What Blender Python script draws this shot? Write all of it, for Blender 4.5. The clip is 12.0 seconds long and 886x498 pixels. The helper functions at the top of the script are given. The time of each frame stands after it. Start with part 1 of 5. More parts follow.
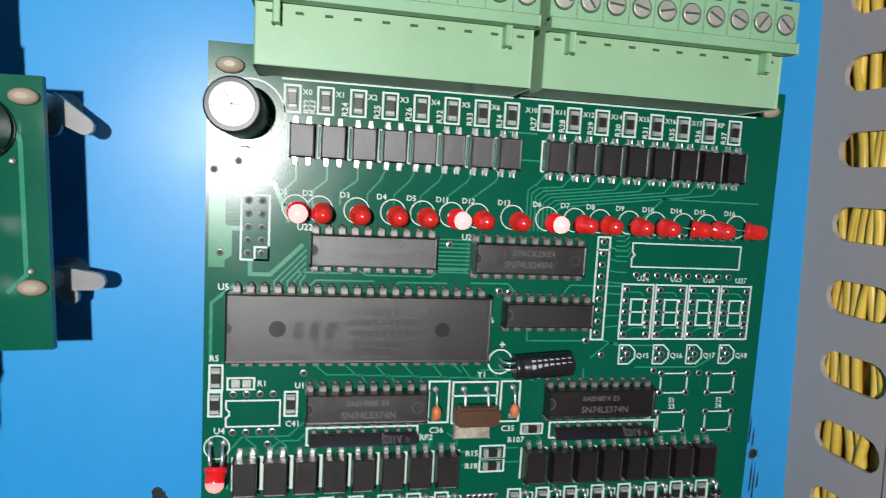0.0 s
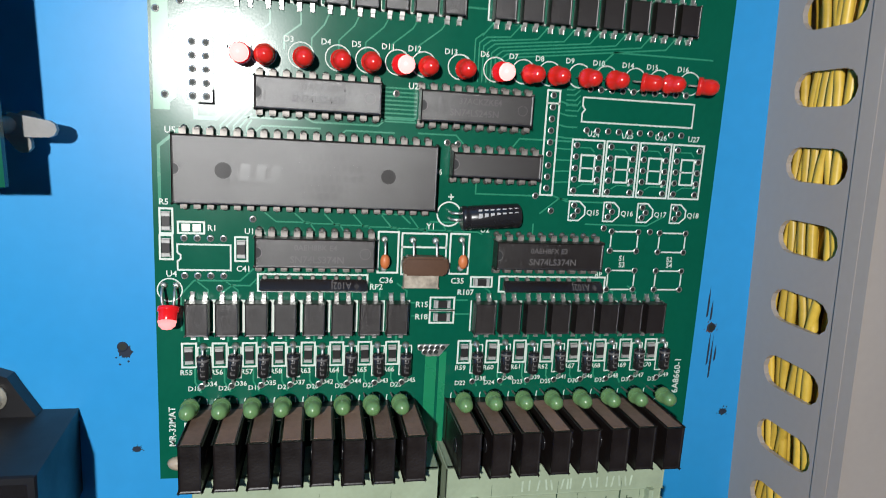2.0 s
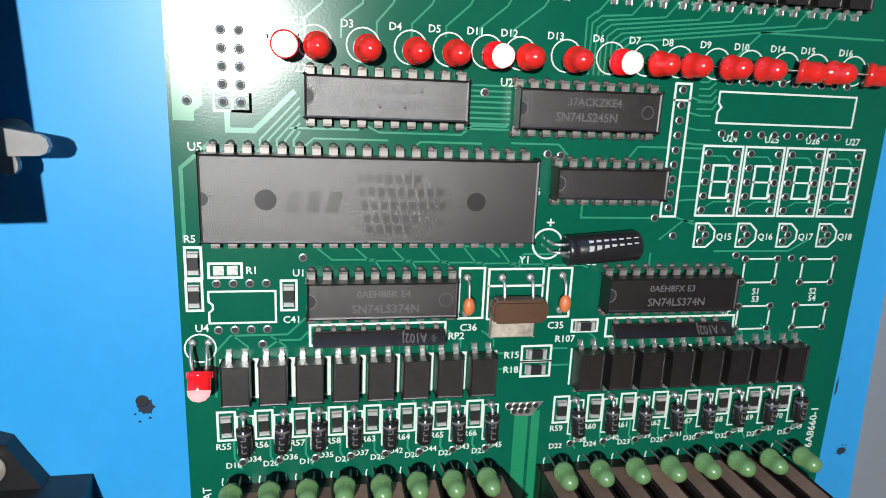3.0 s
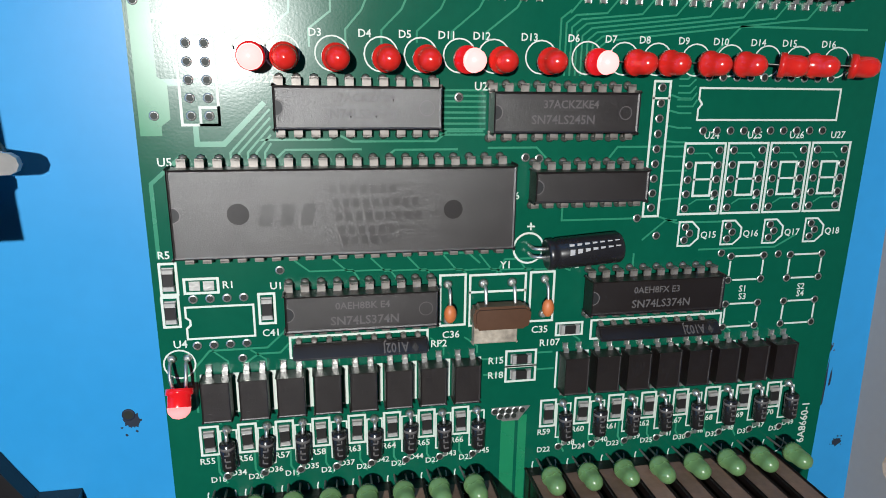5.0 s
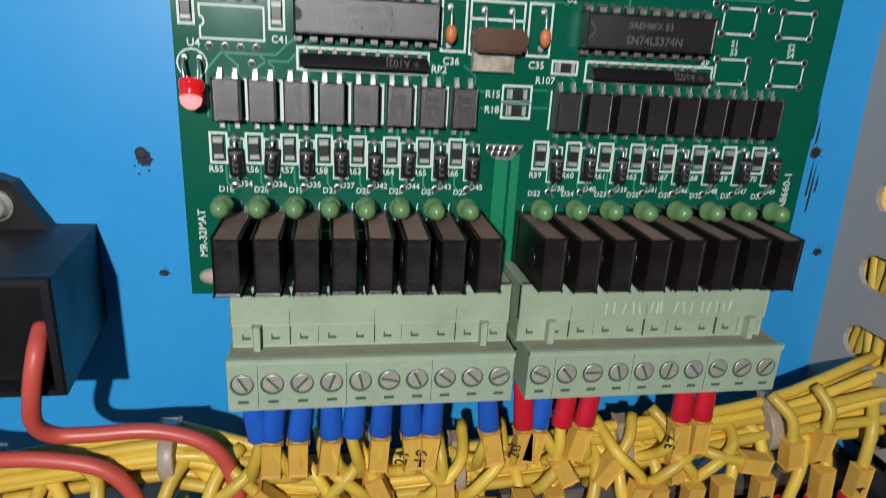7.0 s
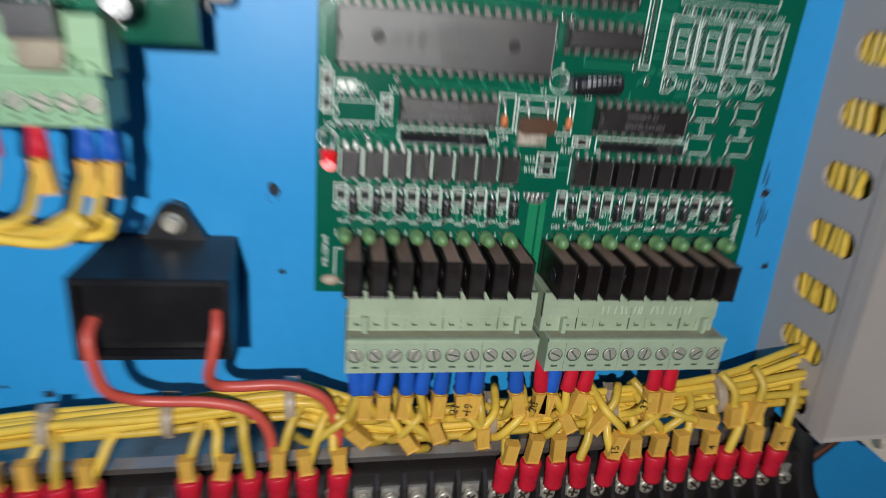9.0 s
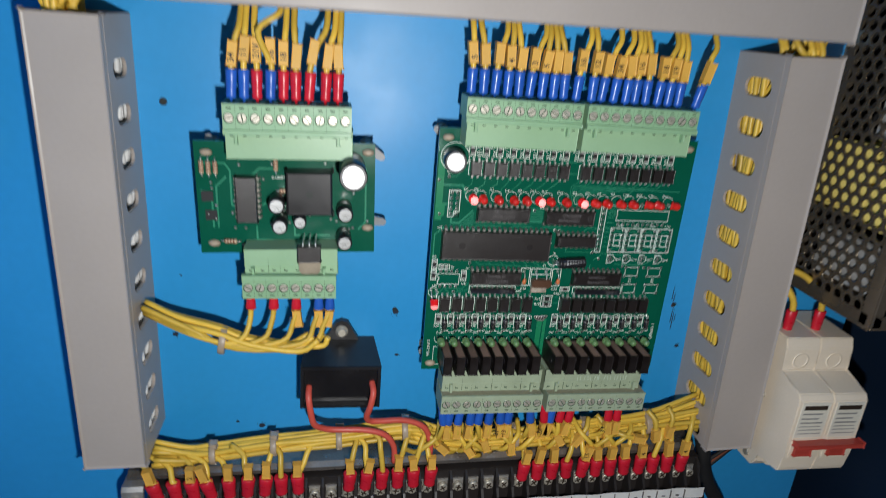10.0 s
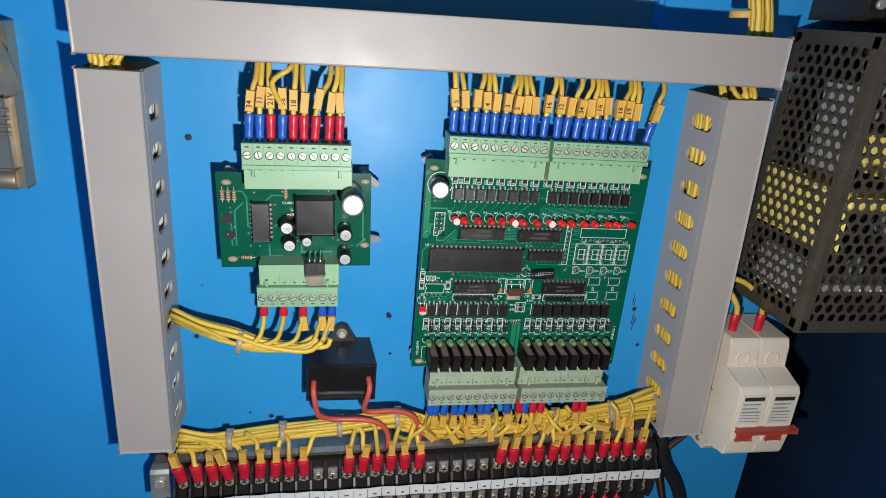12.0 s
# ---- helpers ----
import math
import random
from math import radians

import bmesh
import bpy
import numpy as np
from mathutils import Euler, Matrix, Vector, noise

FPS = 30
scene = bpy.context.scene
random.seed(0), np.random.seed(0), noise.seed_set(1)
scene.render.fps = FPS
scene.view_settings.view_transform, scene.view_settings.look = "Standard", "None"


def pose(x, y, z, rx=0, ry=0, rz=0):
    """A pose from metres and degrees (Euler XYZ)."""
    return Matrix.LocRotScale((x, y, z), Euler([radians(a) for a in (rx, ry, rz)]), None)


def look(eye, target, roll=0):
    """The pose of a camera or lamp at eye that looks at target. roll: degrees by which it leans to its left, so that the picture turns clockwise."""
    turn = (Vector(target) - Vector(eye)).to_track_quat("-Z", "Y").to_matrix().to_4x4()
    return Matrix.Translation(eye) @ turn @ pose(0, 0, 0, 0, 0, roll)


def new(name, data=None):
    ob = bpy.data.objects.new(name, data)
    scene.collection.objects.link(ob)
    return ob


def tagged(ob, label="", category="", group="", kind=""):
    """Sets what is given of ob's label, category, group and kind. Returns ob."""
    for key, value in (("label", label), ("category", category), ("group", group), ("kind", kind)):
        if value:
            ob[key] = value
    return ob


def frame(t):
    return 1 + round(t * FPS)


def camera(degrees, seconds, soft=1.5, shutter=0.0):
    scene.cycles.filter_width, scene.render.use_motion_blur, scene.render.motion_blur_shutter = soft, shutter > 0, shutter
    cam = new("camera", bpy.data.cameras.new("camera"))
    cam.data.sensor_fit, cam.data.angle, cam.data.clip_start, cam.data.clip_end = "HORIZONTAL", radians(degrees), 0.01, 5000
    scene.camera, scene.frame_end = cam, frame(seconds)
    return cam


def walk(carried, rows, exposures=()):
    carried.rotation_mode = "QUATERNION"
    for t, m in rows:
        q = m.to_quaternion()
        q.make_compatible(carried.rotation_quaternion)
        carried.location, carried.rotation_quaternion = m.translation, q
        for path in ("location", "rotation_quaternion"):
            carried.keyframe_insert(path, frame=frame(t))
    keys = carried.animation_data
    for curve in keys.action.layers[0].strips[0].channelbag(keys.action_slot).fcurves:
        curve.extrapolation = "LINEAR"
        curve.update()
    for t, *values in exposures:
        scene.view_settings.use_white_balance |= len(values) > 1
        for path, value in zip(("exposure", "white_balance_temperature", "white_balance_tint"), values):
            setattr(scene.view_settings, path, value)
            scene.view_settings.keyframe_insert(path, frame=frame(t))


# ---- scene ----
cam = camera(69.3, 12.0, soft=0.95, shutter=0.5)
UNIT = 0.02  # the path is in units of 2 cm
PATH = [
    (0, (1.232, -7.429, 4.48), (1.644, -5.484, 4.265), 3.2),
    (0.5, (1.661, -7.713, 4.277), (2.058, -5.764, 4.069), 3.8),
    (1, (1.897, -7.919, 4.206), (2.31, -5.978, 3.953), 3.4),
    (1.5, (1.939, -7.942, 4.004), (2.337, -6.005, 3.706), 3.1),
    (2, (1.88, -7.796, 3.456), (2.265, -5.867, 3.098), 3.1),
    (2.5, (1.985, -7.265, 3.592), (2.393, -5.36, 3.143), 1.7),
    (3, (1.406, -6.13, 3.81), (1.767, -4.221, 3.335), 2.4),
    (3.2, (1.482, -6.099, 3.856), (1.838, -4.196, 3.354), 1.8),
    (4.8, (1.642, -6.04, 3.941), (1.988, -4.14, 3.42), 0.8),
    (5, (1.618, -6.06, 3.955), (1.968, -4.159, 3.443), 0.7),
    (5.5, (1.715, -6.078, 3.764), (2.082, -4.203, 3.171), 1.9),
    (6, (1.933, -6.401, 3.126), (2.34, -4.545, 2.502), 2.5),
    (6.5, (1.726, -6.523, 2.916), (2.109, -4.667, 2.276), 2.6),
    (7, (1.595, -6.916, 2.066), (1.928, -5.048, 1.434), 3.2),
    (7.2, (1.648, -6.847, 1.884), (1.977, -4.968, 1.284), 2.9),
    (8.8, (1.111, -7.718, 2.45), (1.464, -5.872, 1.764), 5.3),
    (9, (0.498, -8.995, 3.453), (0.838, -7.164, 2.724), 5.1),
    (9.5, (-1.206, -13.307, 5.772), (-0.839, -11.438, 5.161), 6.4),
    (10, (-2.018, -14.82, 7.852), (-1.671, -12.97, 7.176), 4.9),
    (10.5, (-2.335, -16.137, 9.393), (-1.962, -14.269, 8.782), 4.0),
    (11, (-2.163, -16.481, 9.016), (-1.772, -14.671, 8.262), 6.4),
    (11.5, (-2.33, -16.609, 9.031), (-1.934, -14.782, 8.319), 5.0),
    (12, (-2.253, -16.791, 9.151), (-1.886, -14.951, 8.458), 5.1),
]
walk(cam, [(t, look(Vector(eye) * UNIT, Vector(target) * UNIT, roll)) for t, eye, target, roll in PATH],
     exposures=[(0.0, -0.28), (0.5, -0.36), (1.0, -0.42), (1.5, -0.36), (2.0, -0.2), (2.5, -0.14), (3.0, 0.08), (5.0, -0.22), (6.0, -0.24), (6.5, -0.36), (7.0, -0.39), (8.8, -0.12), (9.0, -0.42), (9.5, -0.72), (10.0, -0.68), (10.5, -0.55), (11.0, -0.7), (11.5, -0.45), (12.0, -0.4)])

# ---- light: one small hand torch in front of the open cabinet, a dark room round it ----
world = bpy.data.worlds.new("dark_room")
scene.world = world
world.use_nodes = True
world.node_tree.nodes["Background"].inputs[0].default_value = (0.75, 0.85, 1.0, 1)
world.node_tree.nodes["Background"].inputs[1].default_value = 0.012
torch = bpy.data.lights.new("torch", "POINT")
torch.energy, torch.shadow_soft_size, torch.color = 5.3, 0.004, (0.968, 0.972, 0.96)
new("torch", torch).location = (-0.022, -0.3, 0.104)

MM = 0.001


# ---- materials ----
def material(name, color, rough=0.5, metal=0.0, vary=0.12, grain=900.0, stain=60.0, bump=0.0, bump_scale=1500.0, spec=0.5,
             emit=None, power=0.0, trans=0.0, coat=0.0, per_piece=0.0, rough_vary=0.1):
    m = bpy.data.materials.new(name)
    m.use_nodes = True
    nt = m.node_tree
    b = nt.nodes["Principled BSDF"]
    b.inputs["Metallic"].default_value = metal
    b.inputs["Specular IOR Level"].default_value = spec
    b.inputs["Transmission Weight"].default_value = trans
    b.inputs["Coat Weight"].default_value = coat
    b.inputs["Coat Roughness"].default_value = 0.12
    co = nt.nodes.new("ShaderNodeTexCoord")

    def noisy(scale, detail):
        n = nt.nodes.new("ShaderNodeTexNoise")
        n.inputs["Scale"].default_value = scale
        n.inputs["Detail"].default_value = detail
        nt.links.new(co.outputs["Object"], n.inputs["Vector"])
        return n.outputs["Fac"]

    def math_node(op, a, v):
        n = nt.nodes.new("ShaderNodeMath")
        n.operation = op
        nt.links.new(a, n.inputs[0])
        if isinstance(v, float):
            n.inputs[1].default_value = v
        else:
            nt.links.new(v, n.inputs[1])
        return n.outputs[0]

    g, st = noisy(grain, 3.0), noisy(stain, 5.0)
    f = math_node("ADD", math_node("MULTIPLY", g, 0.4), math_node("MULTIPLY", st, 0.6))
    if per_piece:
        info = nt.nodes.new("ShaderNodeObjectInfo")
        f = math_node("ADD", f, math_node("MULTIPLY", math_node("SUBTRACT", info.outputs["Random"], 0.5), per_piece))
    ramp = nt.nodes.new("ShaderNodeMapRange")
    ramp.inputs["From Min"].default_value, ramp.inputs["From Max"].default_value = 0.25, 0.75
    ramp.inputs["To Min"].default_value, ramp.inputs["To Max"].default_value = 1.0 - vary, 1.0 + vary
    nt.links.new(f, ramp.inputs["Value"])
    mix = nt.nodes.new("ShaderNodeVectorMath")
    mix.operation = "SCALE"
    mix.inputs[0].default_value = color
    nt.links.new(ramp.outputs[0], mix.inputs["Scale"])
    nt.links.new(mix.outputs[0], b.inputs["Base Color"])
    rr = nt.nodes.new("ShaderNodeMapRange")
    rr.inputs["From Min"].default_value, rr.inputs["From Max"].default_value = 0.3, 0.7
    rr.inputs["To Min"].default_value, rr.inputs["To Max"].default_value = max(0.02, rough - rough_vary), min(1.0, rough + rough_vary)
    nt.links.new(st, rr.inputs["Value"])
    nt.links.new(rr.outputs[0], b.inputs["Roughness"])
    if bump:
        bn = nt.nodes.new("ShaderNodeBump")
        bn.inputs["Strength"].default_value = bump
        bn.inputs["Distance"].default_value = 0.0002
        nt.links.new(noisy(bump_scale, 4.0), bn.inputs["Height"])
        nt.links.new(bn.outputs[0], b.inputs["Normal"])
    if emit:
        b.inputs["Emission Color"].default_value = (*emit, 1)
        b.inputs["Emission Strength"].default_value = power
    return m


BLUE = material("blue_paint", (0.026, 0.3, 0.66), 0.42, vary=0.07, grain=250, stain=14, bump=0.05, bump_scale=700, spec=0.4)
# cabinet blue darkened so that the colour itself holds the shadow
SHADED_BLUE = material("shaded_blue_paint", (0.004, 0.014, 0.036), 0.5, vary=0.1, stain=14)
GREYBLUE = material("window_plate", (0.25, 0.32, 0.355), 0.4, vary=0.1, stain=10)
DUCT = material("grey_duct_plastic", (0.39, 0.34, 0.305), 0.42, vary=0.05, grain=500, stain=25, bump=0.05, bump_scale=900)
SOLDERMASK = material("green_soldermask", (0.0022, 0.088, 0.05), 0.22, vary=0.14, grain=600, stain=40, bump=0.04, bump_scale=2500, spec=0.4, rough_vary=0.05)
TRACE = material("masked_copper", (0.026, 0.22, 0.125), 0.26, vary=0.1, grain=600, stain=40, spec=0.55)
POUR = material("masked_copper_pour", (0.012, 0.2, 0.088), 0.26, vary=0.08, grain=600, stain=40, spec=0.55)
SILK = material("white_silkscreen", (0.6, 0.66, 0.59), 0.55, vary=0.08)
SOLDER = material("tinned_solder", (0.62, 0.61, 0.58), 0.33, 0.85, vary=0.2, bump=0.2)
# near-black of discs that paint the shade inside holes
HOLE_SHADE = material("hole_shade", (0.01, 0.015, 0.012), 0.6)
CHIP = material("black_epoxy", (0.0105, 0.0065, 0.0058), 0.35, spec=1.0, vary=0.22, bump=0.3, bump_scale=9000, grain=4000, per_piece=0.2, rough_vary=0.04)
CHIP_MARK = material("grey_marking", (0.11, 0.1, 0.098), 0.6, vary=0.2)
CHIP_FAINT = material("worn_marking", (0.013, 0.0095, 0.009), 0.385, vary=0.4, stain=700, spec=0.95, rough_vary=0.04)
CHIP_DENT_SHADE = material("moulding_dent_shade", (0.009, 0.006, 0.0055), 0.5)
RELAY = material("dusty_black_plastic", (0.0095, 0.0065, 0.006), 0.38, vary=0.3, bump=0.25, bump_scale=1800, stain=180, per_piece=0.3)
# brown dust, made paler so its colour also holds grazing torchlight
LIT_DUST = material("torchlit_dust_film", (0.2, 0.12, 0.085), 0.75, vary=0.35, stain=260, bump=0.2, bump_scale=2500, per_piece=0.5)
# rubber, and also the painted shade of chip notches and board cutouts
RUBBER_AND_RECESS = material("black_rubber_and_recess_shade", (0.012, 0.012, 0.013), 0.6, vary=0.2)
SLEEVE = material("black_capacitor_sleeve", (0.016, 0.015, 0.017), 0.3, vary=0.2)
ALU = material("bright_aluminium", (0.62, 0.62, 0.61), 0.42, 0.6, vary=0.08, bump=0.06)
STRIPE = material("grey_capacitor_print", (0.45, 0.44, 0.44), 0.5)
CON = material("pale_green_nylon", (0.27, 0.43, 0.255), 0.42, vary=0.06, grain=700, stain=50, bump=0.08, bump_scale=1200)
CON_PLUG = material("plug_green_nylon", (0.235, 0.4, 0.23), 0.45, vary=0.1, grain=700, stain=70, bump=0.1, bump_scale=1200)
CON_DUSTY = material("dusty_green_nylon", (0.31, 0.37, 0.255), 0.55, vary=0.14, grain=900, stain=110, bump=0.15, bump_scale=1500)
DUSTY_LEDGE = material("brown_dust_on_nylon", (0.27, 0.25, 0.165), 0.75, vary=0.25, grain=900, stain=220, bump=0.2, bump_scale=2200)
RUBBED = material("rubbed_pale_writing", (0.42, 0.5, 0.38), 0.6, vary=0.3, stain=400)
# dark green of flush plates that paint the shade in slots and openings
RECESS_SHADE = material("recess_shade_green", (0.05, 0.085, 0.048), 0.8)
STEEL = material("screw_steel", (0.52, 0.48, 0.4), 0.42, 0.5, vary=0.2, stain=300, bump=0.15)
# rail metal darkened to brown so its colour carries the shadow it lies in
SHADED_RAIL = material("shaded_zinc_rail", (0.3, 0.265, 0.235), 0.3, 0.8, vary=0.25, stain=70, bump=0.1)
ZINC = material("dull_zinc", (0.55, 0.52, 0.48), 0.42, 0.7, vary=0.22, stain=90, bump=0.15)
RED_LED = material("red_led_lens", (0.62, 0.02, 0.014), 0.16, vary=0.08, spec=0.6, coat=0.3)
RED_LIT = material("lit_red_led", (0.8, 0.1, 0.1), 0.3, emit=(1.0, 0.36, 0.34), power=2.4)
PINK_LIT = material("lit_pink_led_tip", (0.8, 0.1, 0.1), 0.3, emit=(1.0, 0.3, 0.3), power=1.7)
RED_GLOW = material("glowing_red_led_lens", (0.5, 0.01, 0.012), 0.14, spec=0.6, coat=0.3, emit=(1.0, 0.012, 0.02), power=0.35)
GREEN_LED = material("dull_green_led_lens", (0.17, 0.32, 0.125), 0.25, vary=0.3, spec=0.5, trans=0.35)
ORANGE = material("orange_ceramic", (0.55, 0.16, 0.05), 0.45)
BROWN = material("brown_resonator", (0.085, 0.04, 0.022), 0.35, vary=0.2)
FOAM = material("white_foam_pad", (0.36, 0.31, 0.25), 0.9, bump=0.9, bump_scale=1800, vary=0.6, stain=500)
LEG_TIN = material("dull_tinned_leg", (0.24, 0.22, 0.2), 0.48, 0.6, vary=0.3, stain=300)
END_TIN = material("dull_tin_cap", (0.42, 0.41, 0.39), 0.55, 0.3, vary=0.3, stain=300)
RESIST = material("chip_resistor_black", (0.02, 0.018, 0.018), 0.35)
DIODE = material("black_diode_glass", (0.014, 0.013, 0.014), 0.22)
BEIGE = material("beige_resistor", (0.5, 0.36, 0.24), 0.45)
BAND = material("brown_band", (0.2, 0.06, 0.03), 0.45)
NYLON = material("clear_nylon", (0.5, 0.48, 0.46), 0.35, vary=0.15, stain=200, spec=0.5, trans=0.55)
NYLON_TAN = material("yellowed_nylon", (0.42, 0.33, 0.24), 0.4, vary=0.2, stain=150, trans=0.12)
YELLOW = material("yellow_wire_pvc", (0.66, 0.43, 0.055), 0.42, vary=0.18, stain=140, per_piece=0.5)
MARKER = material("orange_wire_marker", (0.65, 0.36, 0.06), 0.55, vary=0.12, stain=120, per_piece=0.3)
INK_AND_RECESS = material("black_ink_and_recess_shade", (0.03, 0.018, 0.01), 0.6)
RED_SLEEVE = material("red_terminal_sleeve", (0.56, 0.013, 0.03), 0.36, vary=0.14, stain=200, per_piece=0.2)
BLUE_SLEEVE = material("blue_terminal_sleeve", (0.018, 0.1, 0.46), 0.36, vary=0.14, stain=200, per_piece=0.2)
# pale grey of the strands added in place of a torch-lit duct floor
LIT_DUCT_STRAND = material("lit_duct_strand", (0.66, 0.66, 0.65), 0.45, vary=0.12, stain=120, per_piece=0.2)
RED_WIRE = material("pinkish_red_wire", (0.55, 0.08, 0.055), 0.42, vary=0.15, stain=90)
BLACK_BOX = material("black_abs_box", (0.01, 0.0095, 0.011), 0.4, vary=0.2, bump=0.12, bump_scale=2200)
RESIN = material("potting_resin", (0.012, 0.011, 0.012), 0.25, vary=0.3, bump=0.3, bump_scale=400)
TERMINAL = material("brown_black_phenolic", (0.022, 0.018, 0.017), 0.42, vary=0.2)
PAPER = material("white_label_strip", (0.7, 0.69, 0.66), 0.6, vary=0.1, stain=90)
BREAKER = material("cream_breaker_plastic", (0.78, 0.67, 0.53), 0.4, vary=0.06, stain=60)
BREAKER_LABEL = material("grey_breaker_print", (0.26, 0.25, 0.23), 0.5)
BREAKER_PLATE = material("white_breaker_plate", (0.7, 0.66, 0.56), 0.45)
TOGGLE = material("brick_red_toggle", (0.4, 0.05, 0.035), 0.4)
PSU = material("galvanised_steel", (0.24, 0.195, 0.145), 0.26, 0.75, vary=0.16, stain=50, bump=0.08)
PSU_DARK = material("psu_inside", (0.012, 0.012, 0.013), 0.7)
TAPE = material("yellow_transformer_tape", (0.85, 0.7, 0.2), 0.45)
LATCH = material("brushed_steel_latch", (0.36, 0.305, 0.23), 0.4, 0.7, vary=0.15, stain=60, bump=0.12)
SOOT = material("dark_scuff", (0.012, 0.02, 0.04), 0.75, vary=0.3, stain=400)
RUST = material("rust_mark", (0.1, 0.035, 0.02), 0.8, vary=0.3, stain=500)


# ---- mesh helpers: x to the right, z up, h out of the panel towards the viewer, all in millimetres ----
def box(bm, x0, x1, z0, z1, h0, h1, bevel=0.0):
    r = bmesh.ops.create_cube(bm, size=1)
    for v in r["verts"]:
        v.co = Vector(((x0 + x1) / 2 + v.co.x * (x1 - x0), -(h0 + h1) / 2 - v.co.y * (h1 - h0), (z0 + z1) / 2 + v.co.z * (z1 - z0)))
    if bevel:
        es = list({e for v in r["verts"] for e in v.link_edges})
        bmesh.ops.bevel(bm, geom=es, offset=bevel, segments=2, profile=0.5, affect="EDGES")
    return bm


def ring_mesh(bm, rings, cap0=True, cap1=True, smooth=True):
    """Skin a list of rings of points."""
    vs = [[bm.verts.new(p) for p in ring] for ring in rings]
    n = len(rings[0])
    for a, b in zip(vs, vs[1:]):
        for k in range(n):
            f = bm.faces.new((a[k], a[(k + 1) % n], b[(k + 1) % n], b[k]))
            f.smooth = smooth
    if cap0:
        bm.faces.new(vs[0][::-1])
    if cap1:
        bm.faces.new(vs[-1])
    return bm


def lathe(bm, base, axis, profile, n=20):
    """profile: (radius, distance along axis) from base; base and axis as (x, h, z)."""
    o = Vector((base[0], -base[1], base[2]))
    a = Vector((axis[0], -axis[1], axis[2])).normalized()
    u = a.orthogonal().normalized()
    w = a.cross(u)
    rings = [[o + a * d + (u * math.cos(2 * math.pi * k / n) + w * math.sin(2 * math.pi * k / n)) * max(r, 0.01) for k in range(n)] for r, d in profile]
    return ring_mesh(bm, rings)


def spline(points, steps=6):
    pts = [Vector((p[0], -p[1], p[2])) for p in points]
    ext = [pts[0] * 2 - pts[1], *pts, pts[-1] * 2 - pts[-2]]
    out = []
    for a, b, c, d in zip(ext, ext[1:], ext[2:], ext[3:]):
        for k in range(steps):
            t = k / steps
            out.append(0.5 * (2 * b + (c - a) * t + (2 * a - 5 * b + 4 * c - d) * t * t + (3 * b - a - 3 * c + d) * t ** 3))
    return out + [pts[-1]]


def tube(bm, points, radius, n=8, steps=6):
    """A round cord through points given as (x, h, z)."""
    line = spline(points, steps)
    rings, u = [], None
    for k, p in enumerate(line):
        a = (line[min(k + 1, len(line) - 1)] - line[max(k - 1, 0)]).normalized()
        u = a.orthogonal().normalized() if u is None else (u - a * u.dot(a)).normalized()
        w = a.cross(u)
        rings.append([p + (u * math.cos(2 * math.pi * q / n) + w * math.sin(2 * math.pi * q / n)) * radius for q in range(n)])
    return ring_mesh(bm, rings)


def prism(bm, outline, h0, h1):
    """An outline of (x, z) pulled from h0 to h1."""
    return ring_mesh(bm, [[Vector((x, -h0, z)) for x, z in outline], [Vector((x, -h1, z)) for x, z in outline]], smooth=False)


def side_prism(bm, outline, x0, x1):
    """A side profile of (h, z) pulled from x0 to x1."""
    return ring_mesh(bm, [[Vector((x0, -h, z)) for h, z in outline], [Vector((x1, -h, z)) for h, z in outline]], smooth=False)


def strip(bm, pts, width, h0, h1):
    """A flat printed line through (x, z) points, mitred at its bends and closed where it returns to its start."""
    p = [Vector(q) for k, q in enumerate(pts) if k == 0 or (Vector(q) - Vector(pts[k - 1])).length > 1e-6]
    closed = len(p) > 3 and (p[0] - p[-1]).length < 1e-5
    if closed:
        p.pop()
    n = len(p)
    rows = []
    for k in range(n):
        a = p[k] - p[k - 1] if k or closed else p[1] - p[0]
        b = p[(k + 1) % n] - p[k] if k < n - 1 or closed else a
        a, b = a.normalized(), b.normalized()
        side = Vector((-a.y - b.y, a.x + b.x))
        side = side.normalized() if side.length > 0.2 else Vector((-a.y, a.x))
        reach = width / 2 / max(0.45, side.dot(Vector((-a.y, a.x))))
        end = Vector((0.0, 0.0)) if closed or 0 < k < n - 1 else (-a if k == 0 else a) * width / 2
        l, r = p[k] + side * reach + end, p[k] - side * reach + end
        rows.append([bm.verts.new((q.x, -h, q.y)) for q, h in ((l, h0), (l, h1), (r, h1), (r, h0))])
    for k in range(n if closed else n - 1):
        u, v = rows[k], rows[(k + 1) % n]
        for q in range(3):
            bm.faces.new((u[q], u[q + 1], v[q + 1], v[q]))


def frame_line(bm, x0, x1, z0, z1, width, h0, h1):
    strip(bm, [(x0, z0), (x1, z0), (x1, z1), (x0, z1), (x0, z0)], width * 1.2, h0, h1)


def circle_line(bm, x, z, r, width, h0, h1, a0=0.0, a1=360.0, n=20):
    strip(bm, [(x + r * math.cos(radians(a0 + (a1 - a0) * k / n)), z + r * math.sin(radians(a0 + (a1 - a0) * k / n))) for k in range(n + 1)], width, h0, h1)


